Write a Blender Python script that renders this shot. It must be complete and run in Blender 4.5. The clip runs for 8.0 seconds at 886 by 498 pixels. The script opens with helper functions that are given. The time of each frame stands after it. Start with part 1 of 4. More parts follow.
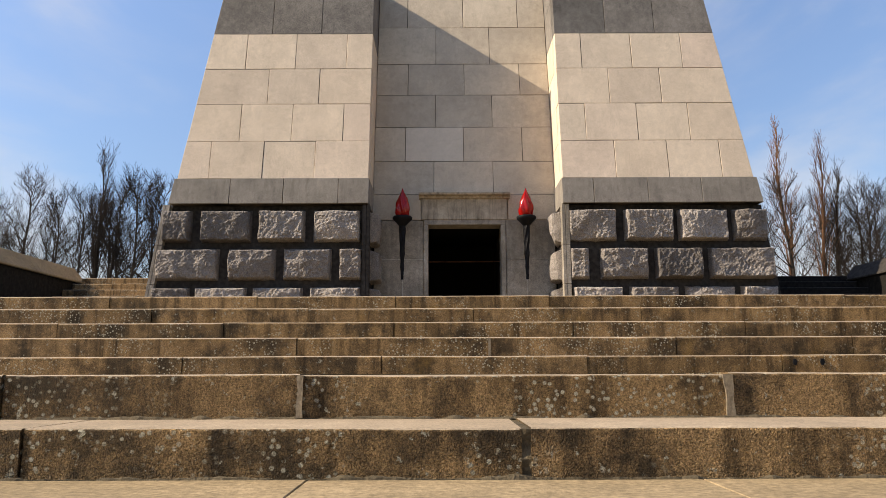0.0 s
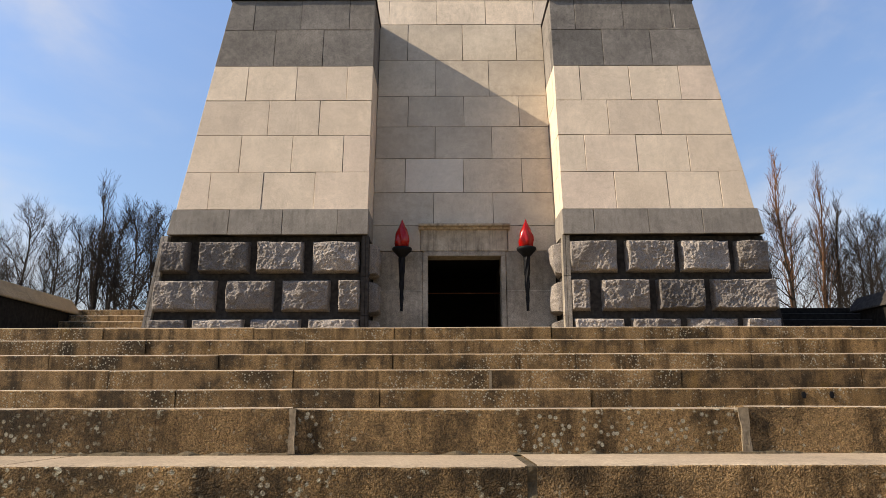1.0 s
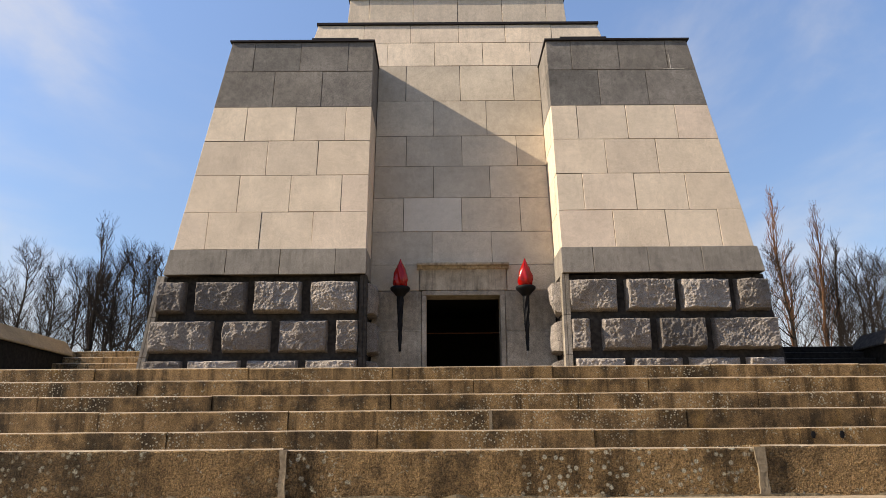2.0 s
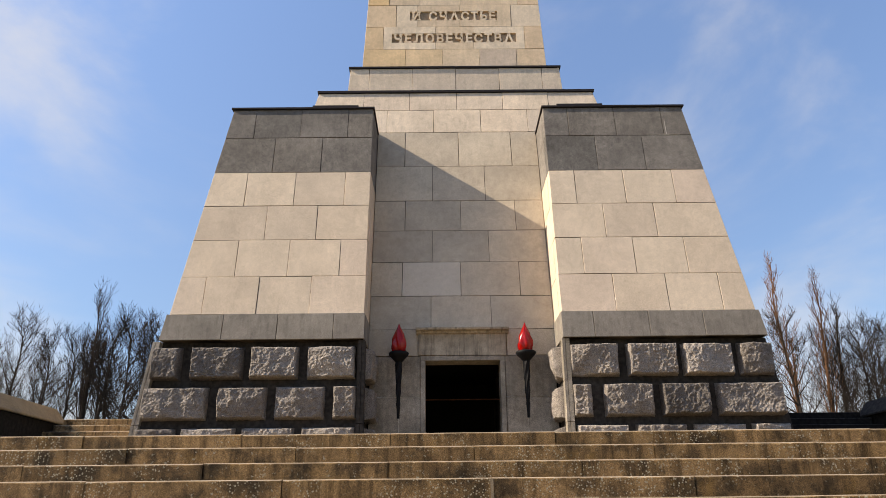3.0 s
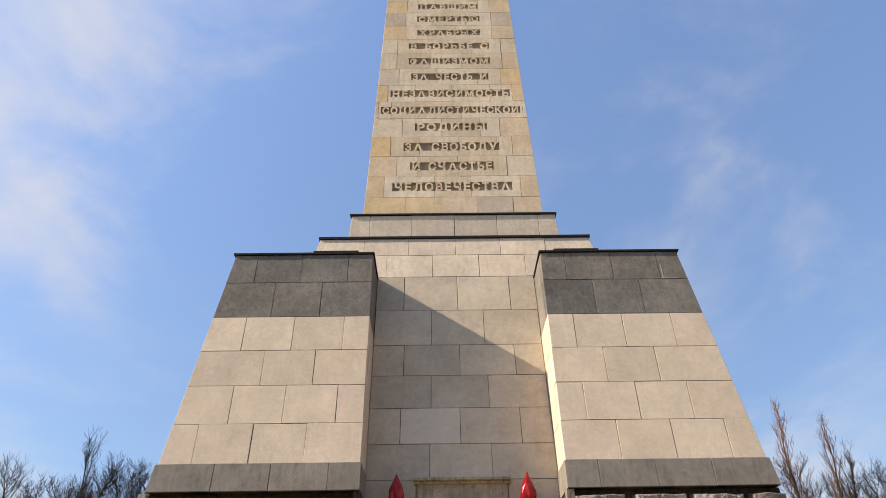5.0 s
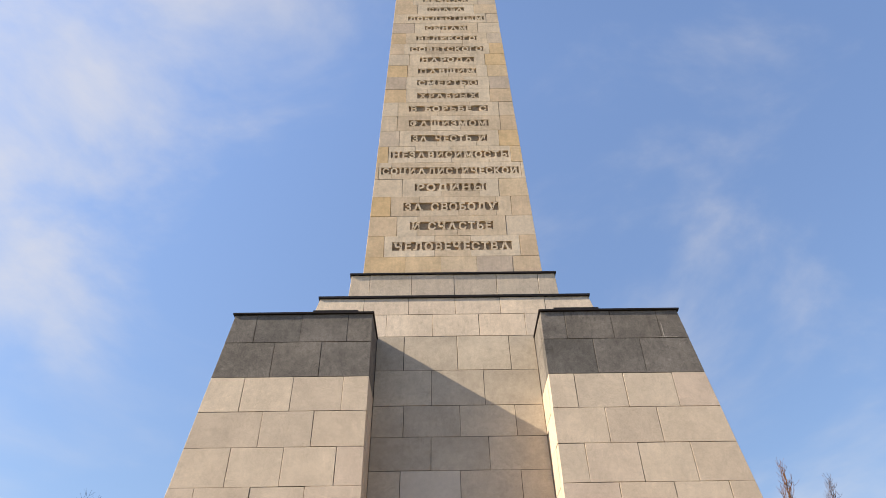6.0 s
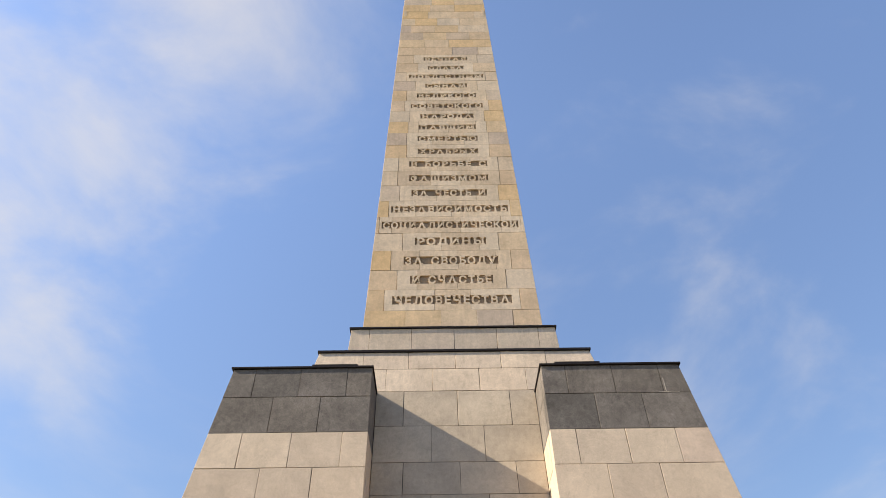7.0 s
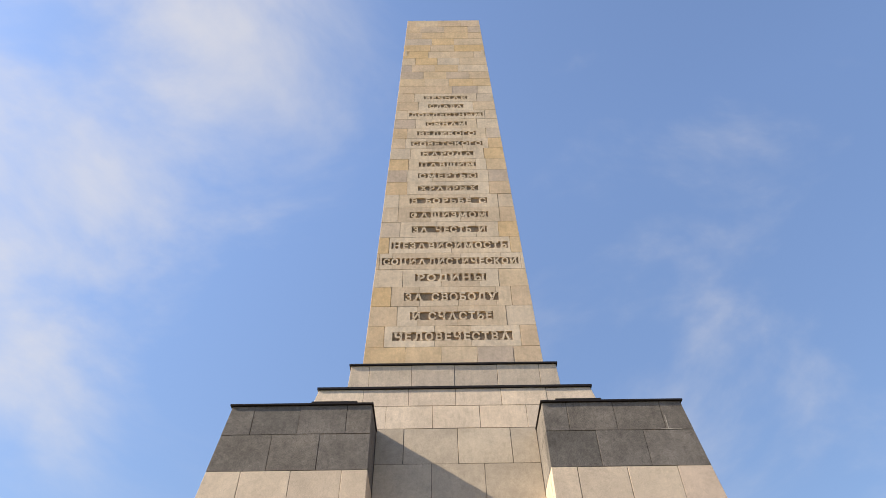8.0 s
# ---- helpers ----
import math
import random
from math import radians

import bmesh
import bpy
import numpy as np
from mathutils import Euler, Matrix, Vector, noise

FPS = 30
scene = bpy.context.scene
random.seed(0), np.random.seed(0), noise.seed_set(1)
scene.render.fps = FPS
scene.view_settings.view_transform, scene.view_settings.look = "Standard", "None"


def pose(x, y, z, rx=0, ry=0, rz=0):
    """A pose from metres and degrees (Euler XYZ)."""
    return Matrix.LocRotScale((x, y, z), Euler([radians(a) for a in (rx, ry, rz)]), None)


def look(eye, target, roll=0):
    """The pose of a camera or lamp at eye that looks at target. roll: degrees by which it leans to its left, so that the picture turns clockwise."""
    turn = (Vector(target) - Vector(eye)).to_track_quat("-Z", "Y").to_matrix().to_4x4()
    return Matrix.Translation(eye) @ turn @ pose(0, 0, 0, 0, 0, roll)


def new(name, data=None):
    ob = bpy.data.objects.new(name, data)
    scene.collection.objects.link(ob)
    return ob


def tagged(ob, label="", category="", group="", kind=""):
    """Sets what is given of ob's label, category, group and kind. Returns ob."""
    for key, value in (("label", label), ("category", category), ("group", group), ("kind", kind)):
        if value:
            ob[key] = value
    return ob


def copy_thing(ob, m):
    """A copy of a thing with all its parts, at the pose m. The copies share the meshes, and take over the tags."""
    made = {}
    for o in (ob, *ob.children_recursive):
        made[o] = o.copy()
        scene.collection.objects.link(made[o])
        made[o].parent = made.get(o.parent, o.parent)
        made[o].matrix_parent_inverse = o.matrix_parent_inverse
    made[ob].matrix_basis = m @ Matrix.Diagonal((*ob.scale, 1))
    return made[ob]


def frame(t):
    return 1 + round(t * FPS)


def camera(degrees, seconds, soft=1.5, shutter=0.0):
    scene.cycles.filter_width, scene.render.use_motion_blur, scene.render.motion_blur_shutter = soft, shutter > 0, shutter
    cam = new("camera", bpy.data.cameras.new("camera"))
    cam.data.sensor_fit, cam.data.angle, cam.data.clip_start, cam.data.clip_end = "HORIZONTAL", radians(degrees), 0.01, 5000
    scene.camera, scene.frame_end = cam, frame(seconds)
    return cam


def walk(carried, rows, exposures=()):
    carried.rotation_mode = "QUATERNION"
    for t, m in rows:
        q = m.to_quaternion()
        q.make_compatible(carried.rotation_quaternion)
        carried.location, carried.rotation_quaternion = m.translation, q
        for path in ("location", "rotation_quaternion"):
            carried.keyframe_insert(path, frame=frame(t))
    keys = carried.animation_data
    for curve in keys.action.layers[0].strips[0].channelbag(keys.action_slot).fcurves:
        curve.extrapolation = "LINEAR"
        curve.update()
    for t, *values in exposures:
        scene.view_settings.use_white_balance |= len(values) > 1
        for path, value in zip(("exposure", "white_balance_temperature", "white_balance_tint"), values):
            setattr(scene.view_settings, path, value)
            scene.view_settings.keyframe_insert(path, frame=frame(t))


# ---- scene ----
FOV = 60.79
cam = camera(FOV, 8.0, soft=0.75)
PATH = (  # seconds, eye x y z, yaw, pitch, roll
    (0.0, -0.488, 0.009, 0.278, 0.03, 9.44, 0.18),
    (0.5, -0.489, 0.059, 0.278, 0.04, 10.71, 0.17),
    (1.0, -0.490, 0.117, 0.278, -0.00, 11.88, 0.16),
    (1.5, -0.490, 0.176, 0.276, -0.03, 13.14, 0.34),
    (1.7, -0.490, 0.195, 0.274, -0.04, 13.79, 0.37),
    (2.8, -0.492, 0.297, 0.262, -0.09, 18.88, 0.53),
    (3.0, -0.492, 0.316, 0.259, -0.10, 19.96, 0.55),
    (3.5, -0.486, 0.341, 0.260, -0.05, 22.63, 0.63),
    (4.0, -0.480, 0.358, 0.261, -0.05, 25.48, 0.65),
    (4.5, -0.474, 0.364, 0.259, -0.03, 28.23, 0.70),
    (5.0, -0.469, 0.363, 0.252, -0.04, 30.93, 0.69),
    (5.2, -0.469, 0.361, 0.246, -0.03, 31.78, 0.71),
    (6.3, -0.470, 0.351, 0.213, 0.02, 36.82, 0.82),
    (6.5, -0.470, 0.349, 0.207, 0.03, 37.65, 0.83),
    (7.0, -0.469, 0.348, 0.185, 0.01, 39.61, 0.79),
    (7.5, -0.467, 0.346, 0.161, 0.06, 41.04, 0.86),
    (8.0, -0.465, 0.344, 0.137, 0.06, 42.44, 0.81))
walk(cam, [(t, pose(x, y, z, 90 + pitch, roll, yaw)) for t, x, y, z, yaw, pitch, roll in PATH], ((0.0, 0.77, 7800, 11), (8.0, 0.77, 7800, 11)))

# ---- light ----
SUN_DIR = Vector((-4.126, -0.52, 2.95)).normalized()
sun = new("sun", bpy.data.lights.new("sun", "SUN"))
sun.data.energy, sun.data.angle, sun.data.color = 5.0, radians(0.5), (1.0, 0.945, 0.865)
sun.matrix_world = look(SUN_DIR * 60, (0, 0, 0))

world = bpy.data.worlds.new("world")
scene.world = world
world.use_nodes = True
wn, wl = world.node_tree.nodes, world.node_tree.links
wn.clear()
w_out, w_bg = wn.new("ShaderNodeOutputWorld"), wn.new("ShaderNodeBackground")
sky = wn.new("ShaderNodeTexSky")
sky.sky_type, sky.sun_disc = "NISHITA", False
sky.sun_elevation = math.asin(SUN_DIR.z)
sky.sun_rotation = math.atan2(SUN_DIR.x, SUN_DIR.y)
sky.air_density, sky.dust_density, sky.ozone_density = 1.0, 0.6, 2.5
w_bg.inputs["Strength"].default_value = 0.095
w_co, w_map, w_noise, w_ramp, w_mix, w_tint = (wn.new(k) for k in ("ShaderNodeTexCoord", "ShaderNodeMapping", "ShaderNodeTexNoise", "ShaderNodeValToRGB", "ShaderNodeMix", "ShaderNodeMix"))
w_map.inputs["Scale"].default_value = (1.0, 1.2, 1.7)
w_map.inputs["Rotation"].default_value = (0.3, 0.5, 0.2)
w_map.inputs["Location"].default_value = (0.9, 0.35, 1.2)
w_noise.inputs["Scale"].default_value, w_noise.inputs["Detail"].default_value, w_noise.inputs["Roughness"].default_value = 2.7, 8.0, 0.55
w_noise.inputs["Distortion"].default_value = 0.35
wl.new(w_co.outputs["Generated"], w_map.inputs["Vector"])
wl.new(w_map.outputs["Vector"], w_noise.inputs["Vector"])
cloud = w_noise.outputs["Fac"]
# banks of thin cloud: direction, cosine where it begins, how thick
for way, begins, thick in (((-0.42, 0.45, 0.79), 0.89, 0.20), ((-0.54, 0.64, 0.55), 0.955, 0.13), ((0.56, 0.78, 0.28), 0.93, 0.07), ((-0.55, 0.82, 0.14), 0.95, 0.05), ((0.30, 0.68, 0.66), 0.93, 0.05)):
    w_dot, w_bank, w_sum = wn.new("ShaderNodeVectorMath"), wn.new("ShaderNodeMapRange"), wn.new("ShaderNodeMath")
    w_dot.operation, w_sum.operation = "DOT_PRODUCT", "ADD"
    w_dot.inputs[1].default_value = Vector(way).normalized()
    w_bank.interpolation_type = "SMOOTHSTEP"
    w_bank.inputs["From Min"].default_value, w_bank.inputs["From Max"].default_value, w_bank.inputs["To Max"].default_value = begins, 1.0, thick
    wl.new(w_co.outputs["Generated"], w_dot.inputs[0])
    wl.new(w_dot.outputs["Value"], w_bank.inputs["Value"])
    wl.new(cloud, w_sum.inputs[0])
    wl.new(w_bank.outputs["Result"], w_sum.inputs[1])
    cloud = w_sum.outputs["Value"]
# haze near the horizon
w_split, w_haze, w_all = wn.new("ShaderNodeSeparateXYZ"), wn.new("ShaderNodeMapRange"), wn.new("ShaderNodeMath")
w_haze.inputs["From Min"].default_value, w_haze.inputs["From Max"].default_value = 0.05, 0.42
w_haze.inputs["To Min"].default_value, w_haze.inputs["To Max"].default_value = 0.31, 0.0
w_all.operation = "ADD"
wl.new(w_co.outputs["Generated"], w_split.inputs["Vector"])
wl.new(w_split.outputs["Z"], w_haze.inputs["Value"])
wl.new(cloud, w_all.inputs[0])
wl.new(w_haze.outputs["Result"], w_all.inputs[1])
w_ramp.color_ramp.elements[0].position, w_ramp.color_ramp.elements[1].position = 0.53, 0.92
w_ramp.color_ramp.elements[1].color = (0.70, 0.70, 0.70, 1)
w_ramp.color_ramp.interpolation = "EASE"
wl.new(w_all.outputs["Value"], w_ramp.inputs["Fac"])
w_mix.data_type = w_tint.data_type = "RGBA"
w_mix.inputs["B"].default_value = (4.8, 5.05, 5.6, 1)
w_tint.blend_type = "MULTIPLY"
w_tint.inputs["Factor"].default_value = 1.0
w_tint.inputs["B"].default_value = (1.04, 1.15, 1.35, 1)
w_lift, w_scale = wn.new("ShaderNodeMapRange"), wn.new("ShaderNodeVectorMath")
w_lift.inputs["From Min"].default_value, w_lift.inputs["From Max"].default_value = 0.1, 0.75
w_lift.inputs["To Min"].default_value, w_lift.inputs["To Max"].default_value = 0.77, 1.46
w_scale.operation = "SCALE"
wl.new(sky.outputs["Color"], w_tint.inputs["A"])
wl.new(w_split.outputs["Z"], w_lift.inputs["Value"])
wl.new(w_tint.outputs["Result"], w_scale.inputs[0])
wl.new(w_lift.outputs["Result"], w_scale.inputs["Scale"])
wl.new(w_scale.outputs["Vector"], w_mix.inputs["A"])
wl.new(w_ramp.outputs["Color"], w_mix.inputs["Factor"])
wl.new(w_mix.outputs["Result"], w_bg.inputs["Color"])
wl.new(w_bg.outputs["Background"], w_out.inputs["Surface"])


# ---- materials ----
def stone_mat(name, colours, rough=0.85, speck=0.35, grain=90.0, stain=0.25, bump=0.25, bump_scale=60.0, streak=0.0, height=0.02):
    """Stone: colours are picked per piece, broken up by crystals, clouds of stain and rain streaks."""
    mat = bpy.data.materials.new(name)
    mat.use_nodes = True
    n, l = mat.node_tree.nodes, mat.node_tree.links
    bsdf = n["Principled BSDF"]
    co, info = n.new("ShaderNodeTexCoord"), n.new("ShaderNodeObjectInfo")
    ramp = n.new("ShaderNodeValToRGB")
    colours = colours if len(colours) > 1 else colours * 2
    while len(ramp.color_ramp.elements) < len(colours):
        ramp.color_ramp.elements.new(0.5)
    for k, c in enumerate(colours):
        ramp.color_ramp.elements[k].position = k / max(1, len(colours) - 1)
        ramp.color_ramp.elements[k].color = (*c, 1)
    l.new(info.outputs["Random"], ramp.inputs["Fac"])

    def noise_tex(scale, detail, vec=None):
        t = n.new("ShaderNodeTexNoise")
        t.inputs["Scale"].default_value, t.inputs["Detail"].default_value, t.inputs["Roughness"].default_value = scale, detail, 0.65
        l.new(vec or co.outputs["Object"], t.inputs["Vector"])
        return t

    def mapped(sock, a, b, lo, hi):
        r = n.new("ShaderNodeMapRange")
        r.inputs["From Min"].default_value, r.inputs["From Max"].default_value = a, b
        r.inputs["To Min"].default_value, r.inputs["To Max"].default_value = lo, hi
        l.new(sock, r.inputs["Value"])
        return r.outputs["Result"]

    def times(a, b):
        m = n.new("ShaderNodeMix")
        m.data_type, m.blend_type = "RGBA", "MULTIPLY"
        m.inputs["Factor"].default_value = 1.0
        l.new(a, m.inputs["A"])
        l.new(b, m.inputs["B"])
        return m.outputs["Result"]

    cloud = noise_tex(1.3, 5)
    fine = noise_tex(grain, 2)
    mid = noise_tex(9.0, 5)
    col = times(ramp.outputs["Color"], mapped(fine.outputs["Fac"], 0.3, 0.7, 1 - speck, 1 + speck))
    col = times(col, mapped(cloud.outputs["Fac"], 0.3, 0.7, 1 - stain, 1 + stain * 0.6))
    col = times(col, mapped(mid.outputs["Fac"], 0.3, 0.7, 1 - stain * 0.7, 1 + stain * 0.4))
    if streak:
        stretch = n.new("ShaderNodeMapping")
        stretch.inputs["Scale"].default_value = (6.0, 6.0, 0.45)
        l.new(co.outputs["Object"], stretch.inputs["Vector"])
        runs = noise_tex(1.6, 4, stretch.outputs["Vector"])
        col = times(col, mapped(runs.outputs["Fac"], 0.46, 0.68, 1.0, 1 - streak))
    l.new(col, bsdf.inputs["Base Color"])
    bsdf.inputs["Roughness"].default_value = rough
    bsdf.inputs["Specular IOR Level"].default_value = 0.12
    relief = noise_tex(bump_scale, 4)
    b = n.new("ShaderNodeBump")
    b.inputs["Strength"].default_value, b.inputs["Distance"].default_value = bump, height
    l.new(relief.outputs["Fac"], b.inputs["Height"])
    l.new(b.outputs["Normal"], bsdf.inputs["Normal"])
    return mat


def plain_mat(name, colour, rough=0.6, metal=0.0, bump=0.0, scale=20.0, mottled=0.25):
    mat = bpy.data.materials.new(name)
    mat.use_nodes = True
    n, l = mat.node_tree.nodes, mat.node_tree.links
    bsdf = n["Principled BSDF"]
    co, t, ramp = n.new("ShaderNodeTexCoord"), n.new("ShaderNodeTexNoise"), n.new("ShaderNodeValToRGB")
    t.inputs["Scale"].default_value, t.inputs["Detail"].default_value = scale, 5
    ramp.color_ramp.elements[0].position, ramp.color_ramp.elements[1].position = 0.3, 0.7
    ramp.color_ramp.elements[0].color = (*[c * (1 - mottled) for c in colour], 1)
    ramp.color_ramp.elements[1].color = (*[c * (1 + mottled) for c in colour], 1)
    l.new(co.outputs["Object"], t.inputs["Vector"])
    l.new(t.outputs["Fac"], ramp.inputs["Fac"])
    l.new(ramp.outputs["Color"], bsdf.inputs["Base Color"])
    bsdf.inputs["Roughness"].default_value, bsdf.inputs["Metallic"].default_value = rough, metal
    bsdf.inputs["Specular IOR Level"].default_value = 0.1 if rough > 0.5 else 0.35
    if bump:
        b = n.new("ShaderNodeBump")
        b.inputs["Strength"].default_value, b.inputs["Distance"].default_value = bump, 0.02
        l.new(t.outputs["Fac"], b.inputs["Height"])
        l.new(b.outputs["Normal"], bsdf.inputs["Normal"])
    return mat


def step_mat():
    """Coarse weathered step stone: pebbly grain, ochre and black growths, pale lichen spots."""
    mat = stone_mat("step_stone", [(0.38, 0.235, 0.105), (0.44, 0.275, 0.13), (0.33, 0.205, 0.095)], stain=0.35, speck=0.45, grain=130, bump=1.0, bump_scale=75, streak=0.72, height=0.05)
    n, l = mat.node_tree.nodes, mat.node_tree.links
    bsdf = n["Principled BSDF"]
    base_col = bsdf.inputs["Base Color"].links[0].from_socket
    co = n.new("ShaderNodeTexCoord")

    def layer(col, colour, scale, detail, lo, hi, strength):
        t, m, x = n.new("ShaderNodeTexNoise"), n.new("ShaderNodeMapRange"), n.new("ShaderNodeMix")
        t.inputs["Scale"].default_value, t.inputs["Detail"].default_value, t.inputs["Roughness"].default_value = scale, detail, 0.7
        m.inputs["From Min"].default_value, m.inputs["From Max"].default_value, m.inputs["To Max"].default_value = lo, hi, strength
        x.data_type = "RGBA"
        x.inputs["B"].default_value = (*colour, 1)
        l.new(co.outputs["Object"], t.inputs["Vector"])
        l.new(t.outputs["Fac"], m.inputs["Value"])
        l.new(m.outputs["Result"], x.inputs["Factor"])
        l.new(col, x.inputs["A"])
        return x.outputs["Result"]

    col = layer(base_col, (0.024, 0.02, 0.014), 3.0, 10, 0.47, 0.61, 0.75)
    col = layer(col, (0.30, 0.17, 0.04), 2.1, 5, 0.60, 0.74, 0.6)
    col = layer(col, (0.50, 0.47, 0.36), 30.0, 3, 0.63, 0.70, 0.8)
    # pale lichen rosettes in loose colonies
    cells, colony = n.new("ShaderNodeTexVoronoi"), n.new("ShaderNodeTexNoise")
    cells.inputs["Scale"].default_value, colony.inputs["Scale"].default_value = 42.0, 1.9
    near, grown, both, rosette = n.new("ShaderNodeMapRange"), n.new("ShaderNodeMapRange"), n.new("ShaderNodeMath"), n.new("ShaderNodeMix")
    near.inputs["From Min"].default_value, near.inputs["From Max"].default_value = 0.34, 0.22
    grown.inputs["From Min"].default_value, grown.inputs["From Max"].default_value, grown.inputs["To Max"].default_value = 0.49, 0.58, 0.9
    both.operation = "MULTIPLY"
    rosette.data_type = "RGBA"
    rosette.inputs["B"].default_value = (0.56, 0.51, 0.38, 1)
    for t in (cells, colony):
        l.new(co.outputs["Object"], t.inputs["Vector"])
    l.new(cells.outputs["Distance"], near.inputs["Value"])
    l.new(colony.outputs["Fac"], grown.inputs["Value"])
    l.new(near.outputs["Result"], both.inputs[0])
    l.new(grown.outputs["Result"], both.inputs[1])
    l.new(both.outputs["Value"], rosette.inputs["Factor"])
    l.new(col, rosette.inputs["A"])
    # pebbly relief
    pebble, knobs, first_bump = n.new("ShaderNodeTexVoronoi"), n.new("ShaderNodeBump"), bsdf.inputs["Normal"].links[0].from_node
    pebble.feature = "SMOOTH_F1"
    pebble.inputs["Scale"].default_value = 250.0
    knobs.invert = True
    knobs.inputs["Strength"].default_value, knobs.inputs["Distance"].default_value = 1.0, 0.012
    l.new(co.outputs["Object"], pebble.inputs["Vector"])
    l.new(pebble.outputs["Distance"], knobs.inputs["Height"])
    l.new(first_bump.outputs["Normal"], knobs.inputs["Normal"])
    l.new(knobs.outputs["Normal"], bsdf.inputs["Normal"])
    first_bump.inputs["Distance"].default_value = 0.015
    pits, pitted = n.new("ShaderNodeMapRange"), n.new("ShaderNodeMix")
    pits.inputs["From Min"].default_value, pits.inputs["From Max"].default_value = 0.15, 0.75
    pits.inputs["To Min"].default_value, pits.inputs["To Max"].default_value = 1.25, 0.42
    pitted.data_type, pitted.blend_type = "RGBA", "MULTIPLY"
    pitted.inputs["Factor"].default_value = 1.0
    l.new(pebble.outputs["Distance"], pits.inputs["Value"])
    l.new(rosette.outputs["Result"], pitted.inputs["A"])
    l.new(pits.outputs["Result"], pitted.inputs["B"])
    l.new(pitted.outputs["Result"], bsdf.inputs["Base Color"])
    return mat


LIGHT = stone_mat("light_granite", [(0.56, 0.452, 0.345), (0.62, 0.51, 0.39), (0.60, 0.482, 0.362), (0.655, 0.535, 0.405), (0.60, 0.475, 0.37)], stain=0.13, speck=0.3, grain=110, streak=0.05)
DARK = stone_mat("dark_granite", [(0.14, 0.128, 0.115), (0.215, 0.192, 0.168), (0.17, 0.153, 0.136), (0.19, 0.168, 0.145)], stain=0.3, speck=0.5, grain=70, streak=0.12)
BAND = stone_mat("band_granite", [(0.19, 0.169, 0.146), (0.235, 0.208, 0.175), (0.21, 0.185, 0.158)], stain=0.2, speck=0.3, streak=0.2)
ROUGH = stone_mat("rough_granite", [(0.12, 0.106, 0.095), (0.27, 0.236, 0.208), (0.40, 0.348, 0.302), (0.18, 0.158, 0.141), (0.31, 0.267, 0.23)], stain=0.3, speck=0.5, grain=60, bump=1.0, bump_scale=38, height=0.05)
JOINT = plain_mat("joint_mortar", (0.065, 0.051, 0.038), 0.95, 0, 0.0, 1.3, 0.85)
SHAFT_JOINT = plain_mat("shaft_mortar", (0.36, 0.27, 0.18), 0.95, 0, 0.0, 1.4, 0.6)
# near-black stone: shade of deep gaps and shaded parts, given as colour
DEEP_SHADE = plain_mat("deep_shade_stone", (0.042, 0.036, 0.031), 0.95, 0, 0.4, 12, 0.4)
GREY = stone_mat("stained_grey_granite", [(0.29, 0.25, 0.20), (0.36, 0.31, 0.25), (0.32, 0.28, 0.23)], stain=0.4, speck=0.35, streak=0.2)
RECESS = stone_mat("recess_granite", [(0.42, 0.355, 0.275), (0.47, 0.395, 0.305), (0.53, 0.445, 0.34), (0.50, 0.41, 0.31)], stain=0.16, speck=0.28, grain=110, streak=0.06)
PATCH = stone_mat("replaced_pale_granite", [(0.54, 0.465, 0.375)], stain=0.1, speck=0.25, grain=110)
SHAFT = stone_mat("shaft_sandstone", [(0.72, 0.53, 0.35), (0.76, 0.585, 0.40), (0.77, 0.53, 0.28), (0.73, 0.55, 0.38), (0.79, 0.64, 0.47), (0.61, 0.48, 0.37), (0.78, 0.55, 0.31)], stain=0.17, speck=0.12, streak=0.08)
CARVED = stone_mat("carved_sandstone", [(0.74, 0.585, 0.42), (0.80, 0.65, 0.48), (0.76, 0.59, 0.41), (0.66, 0.51, 0.36)], stain=0.18, speck=0.12, streak=0.1)
# panel floors: shade around the raised letters is put into this darker colour
SUNK_SHADE = stone_mat("sunk_shade_stone", [(0.33, 0.245, 0.165), (0.38, 0.285, 0.195)], stain=0.3, speck=0.2)
PLINTH = stone_mat("plinth_granite", [(0.60, 0.49, 0.38), (0.66, 0.545, 0.42), (0.68, 0.55, 0.415)], stain=0.16, speck=0.24, streak=0.12)
PALE_MORTAR = stone_mat("pale_mortar", [(0.25, 0.195, 0.13)], stain=0.3, speck=0.25, bump=0.6)
POINTING = stone_mat("white_pointing", [(0.50, 0.45, 0.38)], stain=0.45, speck=0.2)
STEP = step_mat()
SLAB = stone_mat("paving_stone", [(0.27, 0.198, 0.112), (0.30, 0.222, 0.128)], stain=0.28, speck=0.3, grain=45, bump=0.3, bump_scale=40)
TREAD = stone_mat("worn_tread_stone", [(0.32, 0.245, 0.165), (0.36, 0.28, 0.195)], stain=0.25, speck=0.25, bump=0.35)
LINTEL = stone_mat("stained_lintel_stone", [(0.39, 0.325, 0.245), (0.42, 0.35, 0.26)], stain=0.35, speck=0.25, streak=0.5)
MORTAR = stone_mat("old_mortar", [(0.13, 0.098, 0.06), (0.10, 0.08, 0.05)], stain=0.4, speck=0.3, bump=0.8, bump_scale=50)
FLASH = plain_mat("dark_sheet_metal", (0.035, 0.03, 0.03), 0.6, 0.2)
IRON = plain_mat("black_iron", (0.008, 0.008, 0.009), 0.6, 0.0, 0.2, 30)
BARK = plain_mat("bark", (0.034, 0.026, 0.021), 0.95, 0, 0.6, 14, 0.4)
BARK_RED = plain_mat("red_bark", (0.14, 0.072, 0.04), 0.95, 0, 0.6, 14, 0.4)
